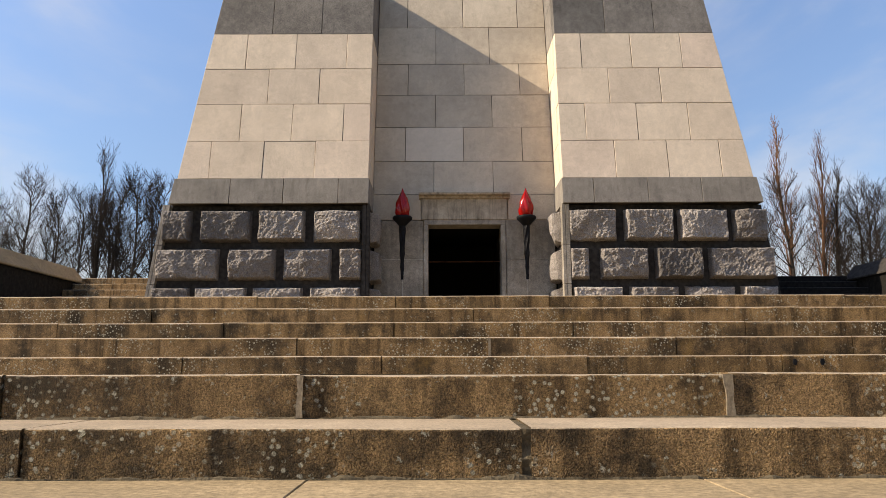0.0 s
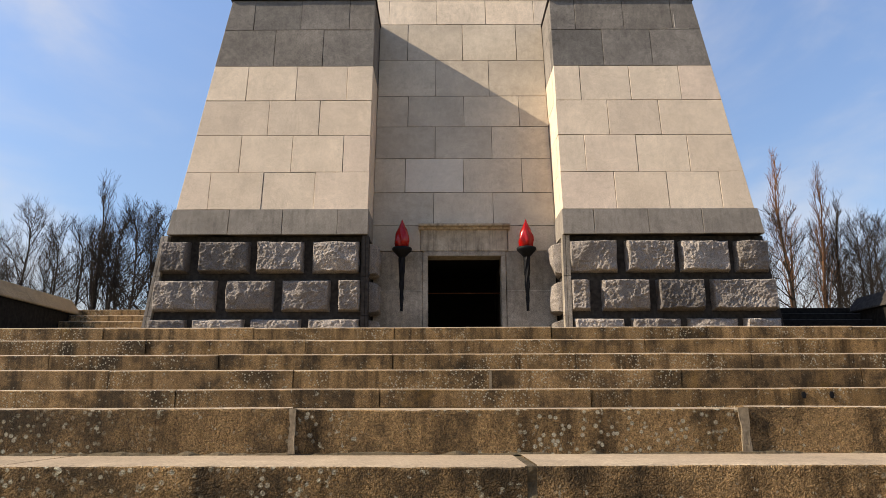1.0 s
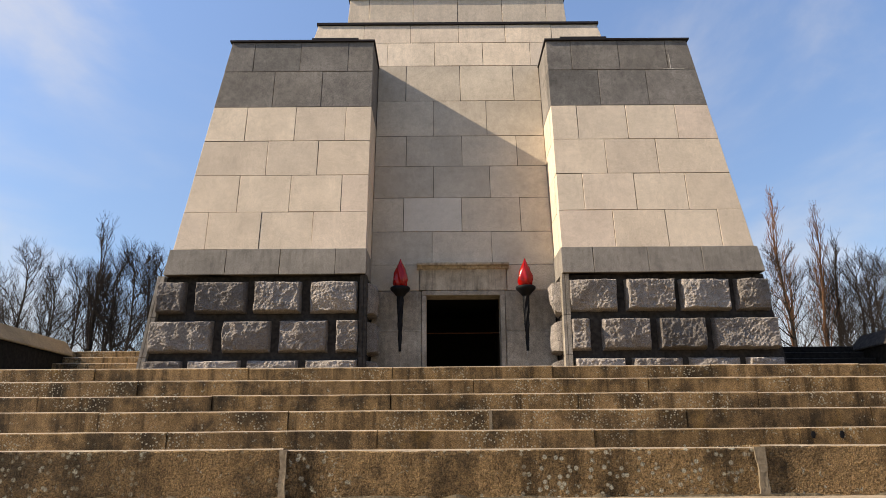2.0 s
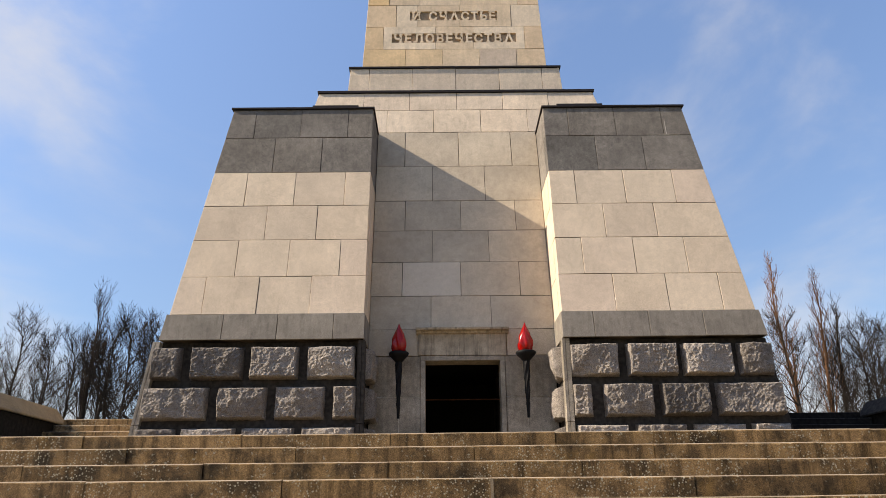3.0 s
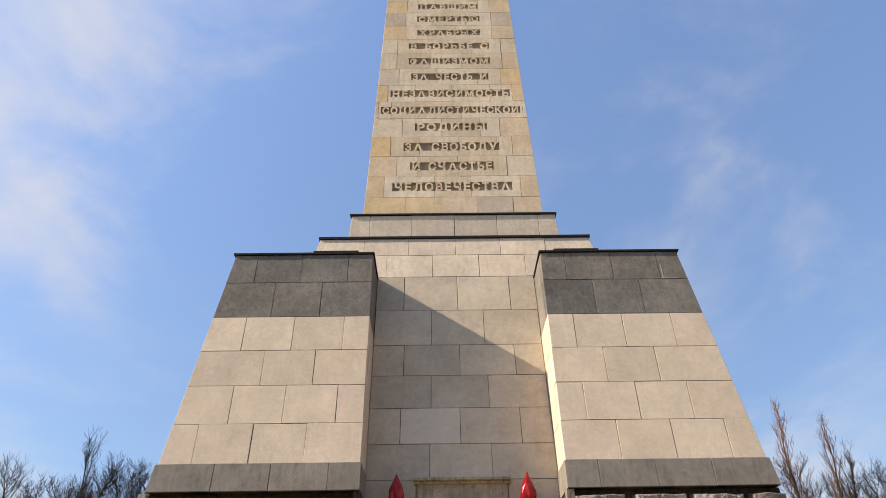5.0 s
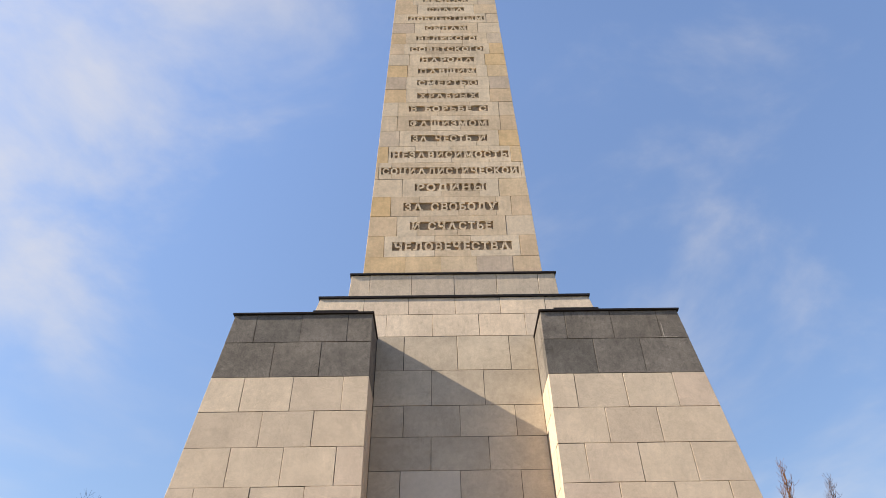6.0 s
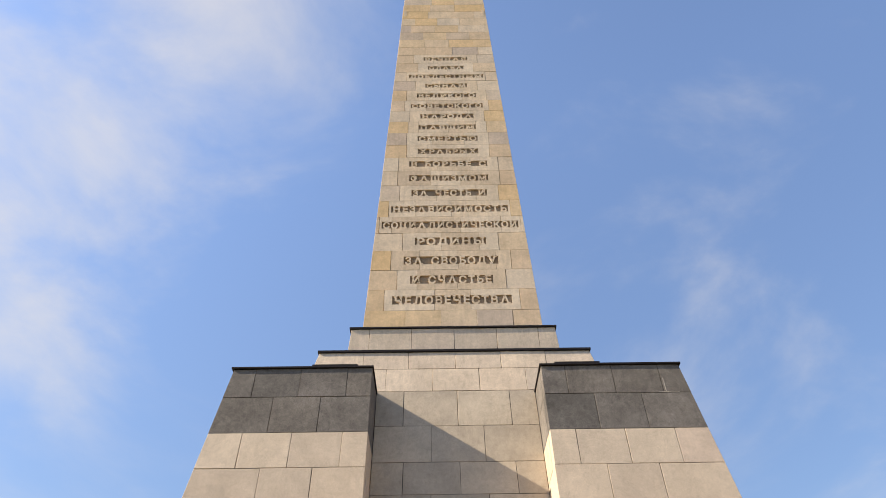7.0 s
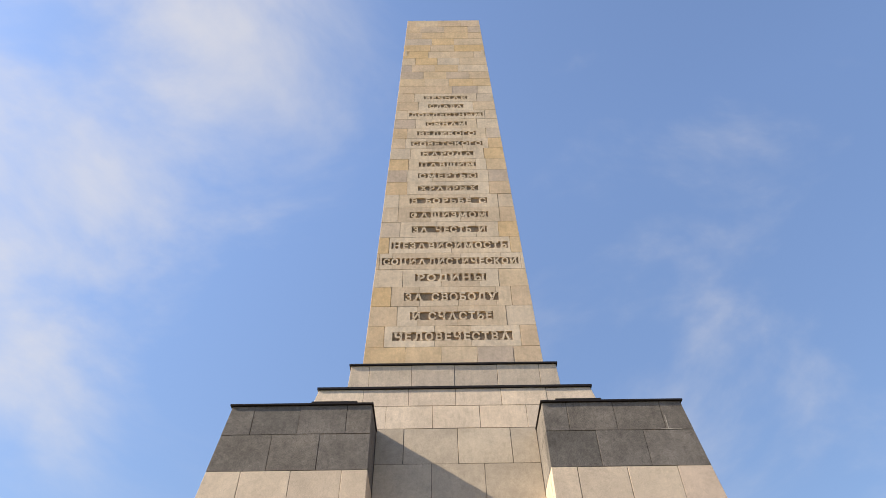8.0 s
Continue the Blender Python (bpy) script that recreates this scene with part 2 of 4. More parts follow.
GROUND = plain_mat("winter_grass", (0.11, 0.10, 0.05), 0.95, 0, 0.5, 3, 0.4)
# black stone: shade on retaining walls and right-hand risers, put into the colour
SHADE_BLACK = plain_mat("shade_black_stone", (0.014, 0.012, 0.01), 0.95, 0, 0.4, 12, 0.4)
# chamber walls: the darkness of the room is put into this near-black colour
ROOM_SHADE = plain_mat("room_shade_plaster", (0.012, 0.011, 0.01), 0.95)
RAIL = plain_mat("rusty_rail", (0.16, 0.07, 0.04), 0.6, 0.4)
RED = bpy.data.materials.new("red_glass")
RED.use_nodes = True
red = RED.node_tree.nodes["Principled BSDF"]
red.inputs["Base Color"].default_value = (0.34, 0.004, 0.003, 1)
red.inputs["Roughness"].default_value = 0.16
red.inputs["Specular IOR Level"].default_value = 0.3
red.inputs["Transmission Weight"].default_value = 0.25


# ---- helpers of this scene ----
def link(name, bm, mat, parent=None, label="", smooth=False):
    me = bpy.data.meshes.new(name)
    bmesh.ops.recalc_face_normals(bm, faces=bm.faces)
    bm.to_mesh(me)
    bm.free()
    me.materials.append(mat)
    if smooth:
        me.polygons.foreach_set("use_smooth", [True] * len(me.polygons))
    ob = new(name, me)
    if parent:
        ob.parent = parent
    if label:
        tagged(ob, label)
    return ob


def part(name, bm, mat, parent, label="", smooth=False):
    return link(name, bm, mat, parent, label, smooth)


def quads(bm, rings):
    """Joins rings of points of equal length into a closed skin, with both ends capped."""
    vs = [[bm.verts.new(p) for p in ring] for ring in rings]
    for a, b in zip(vs, vs[1:]):
        for k in range(len(a)):
            bm.faces.new((a[k], a[(k + 1) % len(a)], b[(k + 1) % len(a)], b[k]))
    bm.faces.new(vs[0][::-1])
    bm.faces.new(vs[-1])


def box(bm, lo, hi):
    (x0, y0, z0), (x1, y1, z1) = lo, hi
    quads(bm, [[(x0, y0, z), (x1, y0, z), (x1, y1, z), (x0, y1, z)] for z in (z0, z1)])


def stone(bm, place, u0, u1, z0, z1, deep=0.3, gap=0.006, edge=0.005, proud=0.0):
    """One dressed stone. place(u, z, d) gives the point at u along the face, height z, d out of it; u0, u1 are functions of z."""
    worn = gap * 0.7
    w = [random.uniform(-worn, worn) for _ in range(8)]

    def ring(d, inset):
        za, zb, i = z0 + gap + inset, z1 - gap - inset, gap + inset
        return [place(u0(za) + i + w[0], za + w[1], d), place(u1(za) - i + w[2], za + w[3], d),
                place(u1(zb) - i + w[4], zb + w[5], d), place(u0(zb) + i + w[6], zb + w[7], d)]
    quads(bm, [ring(-deep, 0), ring(proud - edge, 0), ring(proud, edge)])


def const(v):
    return lambda z: v


def course(parent, place, left, right, z0, z1, joints, mat, name="stone_block", deep=0.3, into=None, gap=0.006):
    """A course of stones between two edges, cut at the joints."""
    cuts = [left] + [const(j) for j in sorted(joints)] + [right]
    for a, b in zip(cuts, cuts[1:]):
        bm = into or bmesh.new()
        stone(bm, place, a, b, z0, z1, deep, gap, proud=random.uniform(-0.004, 0.004))
        if into is None:
            part(name, bm, mat, parent)


def even(a, b, size, shift=0.0):
    """Joints about every size metres between a and b."""
    k0 = math.ceil((a + size * 0.35 - shift) / size)
    out = []
    while k0 * size + shift < b - size * 0.35:
        out.append(k0 * size + shift)
        k0 += 1
    return out


# ---- ground and paving ----
def ground_height(x, y):
    if abs(x) < 9.3 and -6.0 < y < 17.3 or abs(x) < 6.7 and y < 28.3:
        return -0.4
    rise = min(1.0, max(0.0, (y - 3.0) / 11.0))
    return -0.06 + rise * rise * (3 - 2 * rise) * 2.5


gx = sorted({s * v for s in (-1, 1) for v in (3000, 800, 250, 120, 80, 60, 45, 35, 28, 22, 17, 13, 11, 10.2, 9.31, 9.29, 6.71, 6.69, 3)})
gy = [-3000, -600, -150, -40, -12, -6.01, -5.99, 0, 2, 4, 6, 8, 10, 12, 14, 15.5, 17.29, 17.31, 20, 24, 28.29, 28.31, 40, 55, 75, 110, 200, 500, 3000]
bm = bmesh.new()
gv = [[bm.verts.new((x, y, ground_height(x, y))) for x in gx] for y in gy]
for j in range(len(gy) - 1):
    for i in range(len(gx) - 1):
        bm.faces.new((gv[j][i], gv[j][i + 1], gv[j + 1][i + 1], gv[j + 1][i]))
tagged(link("ground", bm, GROUND), "dry winter grass around the memorial terrace", "ground", kind="structure")

bm = bmesh.new()
box(bm, (-9.4, -6, -0.5), (9.4, 2.25, -0.035))
pavement = tagged(link("pavement", bm, SLAB), "pale sandstone paving at the foot of the steps", "pavement", kind="structure")
bm = bmesh.new()
box(bm, (-8.8, 7.5, 0.7), (8.8, 17.0, 1.0))
forecourt = tagged(link("forecourt_floor", bm, SLAB), "stone floor of the forecourt before the door", "floor", kind="structure")


# ---- stairs ----
def rough_step(parent, x0, x1, yf, yb, zb, zt, chip=0.006, seg=0.05, seed=0.0, mats=None):
    """A long step stone with a pitted face and a worn, chipped front edge."""
    bm = bmesh.new()
    n = max(6, int((x1 - x0) / seg))
    rows = 7 if seg < 0.05 else 3
    rings = []
    for k in range(n + 1):
        x = x0 + 0.004 + (x1 - x0 - 0.008) * k / n
        c = (0.005 if seg < 0.05 else 0.011) + abs(noise.noise(Vector((x * 11, seed, 8.0)))) * chip * 0.7
        big = max(0.0, noise.noise(Vector((x * 3.1, seed, 21.0))) - 0.35) * chip * 4
        v = noise.noise(Vector((x * 1.1, seed, 12.0))) * chip * 0.5
        ring = []
        for i in range(rows):
            z = zb + (zt - c * 1.2 - big - zb) * i / (rows - 1)
            w = (noise.noise(Vector((x * 25, z * 25, seed))) * 0.4 + noise.noise(Vector((x * 41, z * 41, seed)))) * chip * 0.12
            ring.append((x, yf + w, z + v))
        ring += [(x, yf + c * 0.55 + big * 0.5, zt - c * 0.6 + v), (x, yf + c * 1.6 + big, zt + v), (x, yb, zt), (x, yb, zb)]
        rings.append(ring)
    quads(bm, rings)
    riser, tread = mats or (STEP, TREAD)
    ob = part("step_stone", bm, riser, parent)
    ob.data.materials.append(tread)
    for f in ob.data.polygons:
        if f.normal.z > 0.8:
            f.material_index = 1
    return ob


STEPS = (  # front, bottom, top, back, joints
    (2.122, -0.02, 0.137, 2.57, (-5.2, -3.4, -1.638, -0.253, 1.55, 3.3, 5.1)),
    (2.55, 0.137, 0.281, 3.0, (-5.1, -3.5, -1.95, -0.962, 0.455, 2.2, 3.9)),
    (6.14, 0.281, 0.427, 6.49, (-6.0, -4.3, -2.587, -0.985, 0.67, 2.234, 3.9, 5.6)),
    (6.462, 0.427, 0.592, 6.81, (-6.4, -4.8, -3.261, -1.732, -0.098, 1.488, 2.988, 4.6, 6.2)),
    (6.785, 0.592, 0.743, 7.13, (-5.4, -3.94, -2.455, -0.93, 0.676, 2.216, 3.7, 5.2)),
    (7.107, 0.743, 0.898, 7.45, (-6.2, -4.7, -3.229, -1.759, -0.203, 1.372, 2.831, 4.3, 5.9)),
    (7.43, 0.898, 1.046, 7.84, (-6.8, -5.2, -3.773, -2.32, -0.957, 0.562, 2.063, 3.476, 5.0, 6.5)))
stair_core = bmesh.new()
box(stair_core, (-9.4, 2.3, -0.5), (9.4, 7.5, 0.12))
box(stair_core, (-9.4, 2.95, 0.125), (9.4, 6.3, 0.278))
stairs = tagged(link("stairs", stair_core, SLAB), "broad worn stone stairs with lichen-spotted risers", "stairs", kind="structure")
for k, (yf, zb, zt, yb, cuts) in enumerate(STEPS):
    ends = [-9.4, *cuts, 9.4]
    for i, (a, b) in enumerate(zip(ends, ends[1:])):
        if k == 0 and abs(b + 0.253) < 0.01:
            b -= 0.018
        rough_step(stairs, a, b, yf + random.uniform(-0.006, 0.006), yb, zb, zt + random.uniform(-0.004, 0.002), 0.011 if k < 2 else 0.008, 0.03 if k < 2 and abs(a + b) < 8 else 0.1, k * 7.3 + i * 1.7)


def ragged_fill(parent, x0, x1, y, z, tall, deep, seed):
    """Crumbling mortar along the foot of a riser."""
    bm = bmesh.new()
    rings = []
    n = int((x1 - x0) / 0.015)
    for k in range(n + 1):
        x = x0 + (x1 - x0) * k / n
        f = max(0.05, 0.3 + noise.noise(Vector((x * 5, seed, 0))) * 0.8 + noise.noise(Vector((x * 19, seed, 2))) * 0.8)
        rings.append([(x, y + 0.01, z - 0.01), (x, y - deep * f, z - 0.002), (x, y - deep * f * 0.6, z + tall * f * 0.6), (x, y + 0.01, z + tall * f)])
    quads(bm, rings)
    return part("mortar", bm, MORTAR, parent, "crumbling mortar at the foot of a riser")


ragged_fill(stairs, -2.6, 2.6, 2.122, 0.0, 0.016, 0.02, 3.0)
ragged_fill(stairs, -3.2, 3.2, 2.55, 0.137, 0.018, 0.03, 9.0)
for x, wide in ((-0.962, 0.02), (0.455, 0.028)):
    bm = bmesh.new()
    quads(bm, [[(x - wide * (0.5 + 0.3 * noise.noise(Vector((z * 20, x, 0)))), 2.541, z), (x + wide * (0.5 + 0.3 * noise.noise(Vector((z * 20, x, 5)))), 2.541, z), (x + wide * 0.4, 2.58, z), (x - wide * 0.4, 2.58, z)] for z in np.linspace(0.139, 0.277, 9)])
    part("mortar", bm, PALE_MORTAR, stairs, "pale mortar filling a joint")
bm = bmesh.new()
quads(bm, [[(-0.28, 2.131 + 0.006 * math.sin(z * 90), z), (-0.245, 2.129 + 0.006 * math.cos(z * 70), z), (-0.245, 2.56, z), (-0.28, 2.56, z)] for z in np.linspace(-0.01, 0.131, 8)])
part("mortar", bm, MORTAR, stairs, "dirt packed in a wide joint")
bm = bmesh.new()
quads(bm, [[(-0.110, 6.454, z), (-0.086, 6.455, z), (-0.088, 6.49, z), (-0.108, 6.49, z)] for z in np.linspace(0.431, 0.584, 5)])
part("mortar", bm, PALE_MORTAR, stairs, "pale mortar filling a joint")
# two small black prisms stand in for dark holes in the riser
for x in (2.332, 2.551):
    bm = bmesh.new()
    quads(bm, [[(x + 0.017 * math.cos(a), yy, 0.37 + 0.03 * math.sin(a)) for a in np.linspace(0, 2 * math.pi, 6, endpoint=False)] for yy in (6.125, 6.19)])
    part("hole_mark", bm, IRON, stairs, "black prism standing for a dark hole in a riser")
SIDE = [(14.32 + 0.42 * i, 1.04 + 0.1815 * i) for i in range(8)]
for s in (-1, 1):
    flight_core = bmesh.new()
    box(flight_core, (min(s * 6.4, s * 8.8), 17.5, 1.0), (max(s * 6.4, s * 8.8), 19.0, 2.46))
    flight = tagged(link("side_stairs", flight_core, SLAB), "narrow stone stairs rising beside the monument base", "stairs", kind="structure")
    for i, (y, z) in enumerate(SIDE):
        for a, b in ((6.4, 7.6), (7.6, 8.8)):
            # right flight: the monument's shadow is painted in with black and near-black stone
            rough_step(flight, min(s * a, s * b), max(s * a, s * b), y, y + 0.46 if i < 7 else 17.9, z - 0.02, z + 0.1815, 0.008, 0.1, i + a, None if s < 0 else (SHADE_BLACK, DEEP_SHADE))


def retaining_wall(s):
    bm = bmesh.new()
    quads(bm, [[(s * 8.84, y, 0.6), (s * 8.84, y, 2.42), (s * 9.45, y, 2.42), (s * 9.45, y, 0.0)] for y in (7.2, 12.0, 17.35)])
    # wall faces are coloured black in place of their shade
    wall = tagged(link("retaining_wall", bm, SHADE_BLACK), "low stone retaining wall coloured black for shade, with a pale sloping coping", "wall", kind="structure")
    cuts = [(y, 2.40, 2.73) for y in (7.2, 9.2, 11.3, 13.3, 15.3, 17.4)]
    for (ya, ia, oa), (yb, ib, ob_) in zip(cuts, cuts[1:]):
        bm = bmesh.new()
        quads(bm, [[(s * 8.78, y, i - 0.03), (s * 8.78, y, i), (s * 9.05, y, o), (s * 9.5, y, o), (s * 9.5, y, i - 0.03)] for y, i, o in ((ya + 0.006, ia, oa), (yb - 0.006, ib, ob_))])
        # right coping darkened in colour as if the monument shaded it
        part("coping_stone", bm, SLAB if s < 0 else DEEP_SHADE, wall)
    return wall


retaining_wall(-1), retaining_wall(1)

# ---- the monument ----
PIER_IN, YC = 2.085, 22.06


def pier_y(z):
    return 15.797 + (z - 4.45) * 0.159


def pier_x(z):
    return 6.21 - (z - 4.45) * 0.128


def recess_y(z):
    z = max(z, 4.3)
    return 16.911 + (z - 4.893) * 0.2187


monument = tagged(new("obelisk_monument"), "tall granite memorial obelisk on a battered, rusticated base", "monument")
monument.location = (0, 22.1, 1.03)
INV = Matrix.Translation((0, -22.1, -1.03))


def under(ob):
    ob.parent = monument
    ob.matrix_parent_inverse = INV
    return ob


PIER_ROWS = (9.88, 9.03, 8.03, 7.12, 6.235, 5.33, 4.45)
ODD, EVEN = (2.68, 3.82, 4.96), (3.26, 4.40, 5.54)


def pier(s):
    """One of the two long side piers with its granite courses and metal roof edge."""
    core = bmesh.new()
    y_far = 2 * YC
    rings = []
    for z in (3.87, 4.45, 9.86):
        i, o, f = s * (PIER_IN + 0.011), s * (pier_x(z) - 0.011), pier_y(z) + 0.011
        rings.append([(i, f, z), (o, f, z), (o, y_far - f, z), (i, y_far - f, z)])
    quads(core, rings)
    ob = under(link("pier", core, JOINT, label="battered granite pier with dark upper courses"))
    rest = {LIGHT: bmesh.new(), DARK: bmesh.new(), BAND: bmesh.new()}
    rows = list(zip(PIER_ROWS[1:], PIER_ROWS)) + [(3.87, 4.45)]
    for k, (z0, z1) in enumerate(rows):
        mat = DARK if k < 2 else BAND if k == 6 else LIGHT
        joints = (ODD, EVEN[:2], ODD, EVEN[:2], ODD, EVEN, (2.73, 3.89, 5.04))[k]
        j = [s * (v + random.uniform(-0.012, 0.012)) for v in joints]
        out = 0.045 if k == 6 else 0.0
        front = lambda u, z, d: (u, pier_y(z) - out - d, z)
        inner_edge, outer_edge = const(s * (PIER_IN - out * 0.5)), (lambda z: s * (pier_x(z) + out))
        ends = (inner_edge, outer_edge) if s > 0 else (outer_edge, inner_edge)
        course(ob, front, *ends, z0, z1, j, mat)
        course(ob, lambda u, z, d: (s * (PIER_IN - out * 0.5 - d), u, z), lambda z: pier_y(z) + 0.3 - out, lambda z: recess_y(z) + 0.1, z0, z1, [], mat)
        course(ob, lambda u, z, d: (s * (pier_x(z) + out + d), u, z), lambda z: pier_y(z) + 0.3 - out, lambda z: y_far - pier_y(z), z0, z1, even(16.3, 27.6, 1.17, 0.58 * (k % 2)), mat, into=rest[mat])
        course(ob, lambda u, z, d: (s * u, y_far - pier_y(z) + d, z), const(PIER_IN), lambda z: pier_x(z) - 0.3, z0, z1, [abs(v) for v in j], mat, into=rest[mat])
    for mat, bm in rest.items():
        tagged(part("stone_courses", bm, mat, ob), kind="stuff")
    roof = bmesh.new()
    i, o, f = PIER_IN - 0.03, pier_x(9.88) + 0.05, pier_y(9.88) - 0.05
    quads(roof, [[(s * i, f, z), (s * o, f, z), (s * o, y_far - f, z), (s * i, y_far - f, z)] for z in (9.885, 9.925)])
    box(roof, (min(s * 2.5, s * 3.65), f + 0.37, 9.925), (max(s * 2.5, s * 3.65), f + 1.4, 10.19))
    part("roof_flashing", roof, FLASH, ob, "dark sheet metal roof edge")
    return ob


def rustic_block(place, w, h, proud, seed, cell=0.025):
    """A rock-faced block: a rough, bulging face between drawn margins."""
    bm = bmesh.new()
    nu, nz = max(5, int(w / cell)), max(5, int(h / cell))
    grid = []
    ring_in = 0.045
    pick = random.Random(int(seed * 100))
    tilt_u, tilt_z = pick.uniform(-0.07, 0.07), pick.uniform(-0.07, 0.05)
    break_u, break_d = pick.uniform(0.2, 0.8), pick.uniform(0.0, 0.14)
    chip_at, chip_way, chip_d = pick.uniform(0.25, 0.75), pick.uniform(-0.6, 0.6), pick.choice((0.0, 0.10, 0.22, 0.32))
    for j in range(nz + 1):
        row = []
        for i in range(nu + 1):
            u, z = w * i / nu, h * j / nz
            e = min(u, w - u, z, h - z)
            p = Vector((u * 2.1 + seed * 3.1, z * 2.1, seed))
            side = noise.noise(Vector((u * 4 + seed, z * 4, 3.0))) * 0.035
            lift = min(1.0, max(0.0, (e + side * 0.7) / ring_in)) ** 0.4
            bumpy = noise.noise(p * 0.8) * 0.06 + noise.noise(p * 2.6) * 0.02 + noise.voronoi(p * 3.6)[0][0] * 0.03 + noise.voronoi(p * 8.0)[0][0] * 0.02 + noise.noise(p * 11.0) * 0.016 - 0.025
            facet = tilt_u * (u / w - 0.5) + tilt_z * (z / h - 0.5) - break_d * abs(u / w - break_u) - chip_d * max(0.0, chip_at + chip_way * (u / w - 0.5) - z / h) * 0.55
            d = max(0.03, proud + 0.03 + facet + bumpy) * lift if e > 0 else 0.0
            if e <= 0:
                u += noise.noise(Vector((z * 6, seed, u))) * 0.012
                z += noise.noise(Vector((u * 6, seed, z + 5))) * 0.012
            row.append(bm.verts.new(place(u, z, d)))
        grid.append(row)
    for j in range(nz):
        for i in range(nu):
            bm.faces.new((grid[j][i], grid[j][i + 1], grid[j + 1][i + 1], grid[j + 1][i]))
    border = [grid[0][i] for i in range(nu)] + [grid[j][nu] for j in range(nz)] + [grid[nz][i] for i in range(nu, 0, -1)] + [grid[j][0] for j in range(nz, 0, -1)]
    coords = [(w * i / nu, 0) for i in range(nu)] + [(w, h * j / nz) for j in range(nz)] + [(w * i / nu, h) for i in range(nu, 0, -1)] + [(0, h * j / nz) for j in range(nz, 0, -1)]
    back = [bm.verts.new(place(u, z, -0.25)) for u, z in coords]
    for k in range(len(border)):
        bm.faces.new((border[k], back[k], back[(k + 1) % len(back)], border[(k + 1) % len(border)]))
    bm.faces.new(back)
    return bm


BASE_ROWS = (  # bottom, top, outer edge, block edges on the front of the left and the right base
    (3.07, 3.74, 6.42, ((2.25, 3.24), (3.43, 4.41), (4.57, 5.63), (5.85, 6.45)), ((2.19, 3.20), (3.38, 4.41), (4.53, 5.57), (5.70, 6.40))),
    (2.25, 2.91, 6.52, ((2.21, 2.68), (2.85, 3.86), (4.03, 5.02), (5.23, 6.55)), ((2.20, 2.60), (2.84, 3.85), (4.00, 4.98), (5.14, 6.48))),
    (1.30, 2.09, 6.63, ((2.22, 3.29), (3.44, 4.49), (4.62, 5.69), (5.82, 6.62)), ((2.25, 3.28), (3.43, 4.46), (4.60, 5.63), (5.77, 6.55))))
BASE_FRONT = 15.84


def base(s):
    """The rusticated base of one pier."""
    core = bmesh.new()
    y_far = 2 * YC - BASE_FRONT
    # the core's dark colour carries the shade in the gaps between blocks
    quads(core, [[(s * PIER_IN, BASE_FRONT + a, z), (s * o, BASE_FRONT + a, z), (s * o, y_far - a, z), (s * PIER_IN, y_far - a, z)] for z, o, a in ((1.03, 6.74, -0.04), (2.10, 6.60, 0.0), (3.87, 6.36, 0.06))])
    ob = under(link("rusticated_base", core, DEEP_SHADE, label="dark rusticated granite base with rock-faced blocks"))
    seed = 1.0 if s > 0 else 40.0
    for zb, zt, o, spans_left, spans_right in BASE_ROWS:
        for a, b in spans_right if s > 0 else spans_left:
            seed += 1.37
            off = a if s > 0 else -b
            part("rustic_block", rustic_block(lambda u, z, d: (off + u, BASE_FRONT - 0.01 - d, zb + z), b - a, zt - zb, 0.20, seed, 0.021), ROUGH, ob)
        # inner return and the long outer side
        seed += 1.1
        part("rustic_block", rustic_block(lambda u, z, d: (s * (PIER_IN - 0.01 - d), BASE_FRONT + 0.12 + u, zb + z), 0.75, zt - zb, 0.20, seed), ROUGH, ob)
        y = BASE_FRONT + 0.1
        shift = 0.0 if zb > 2.5 or zb < 1.5 else 0.55
        while y < y_far - 1.0:
            seed += 1.1
            w = 1.05 if y > BASE_FRONT + 0.2 else 0.6 + shift
            xo = o - 0.05
            part("rustic_block", rustic_block(lambda u, z, d: (s * (xo + d), y + u, zb + z), w, zt - zb, 0.10, seed, 0.11), ROUGH, ob)
            y += w + 0.12
    plinth = bmesh.new()
    quads(plinth, [[(s * 2.0, BASE_FRONT - 0.16, z), (s * 6.84, BASE_FRONT - 0.16, z), (s * 6.84, y_far, z), (s * 2.0, y_far, z)] for z in (1.02, 1.2)])
    part("plinth", plinth, ROUGH, ob)
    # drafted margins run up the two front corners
    # the left base's inner margin is coloured near-black for the shade there
    corners = [((lambda z: PIER_IN - 0.035), 1, DEEP_SHADE if s < 0 else GREY)] + ([((lambda z: 6.70 - (z - 2.1) * 0.14), -1, GREY)] if s < 0 else [])
    for edge, side, mat in corners:
        for z0, z1 in ((1.2, 2.15), (2.16, 2.98), (2.99, 3.86)):
            margin = bmesh.new()
            quads(margin, [[(s * edge(z), BASE_FRONT - 0.11, z), (s * (edge(z) + side * 0.055), BASE_FRONT - 0.11, z), (s * (edge(z) + side * 0.065), BASE_FRONT - 0.095, z),
                            (s * (edge(z) + side * 0.075), BASE_FRONT - 0.11, z), (s * (edge(z) + side * 0.15), BASE_FRONT - 0.11, z),
                            (s * (edge(z) + side * 0.15), BASE_FRONT + 0.12, z), (s * edge(z), BASE_FRONT + 0.12, z)] for z in (z0, z1)])
            part("corner_margin", margin, mat, ob, "smooth drafted corner margin")
    return ob


for s in (-1, 1):
    shoulder = pier(s)
    base(s)
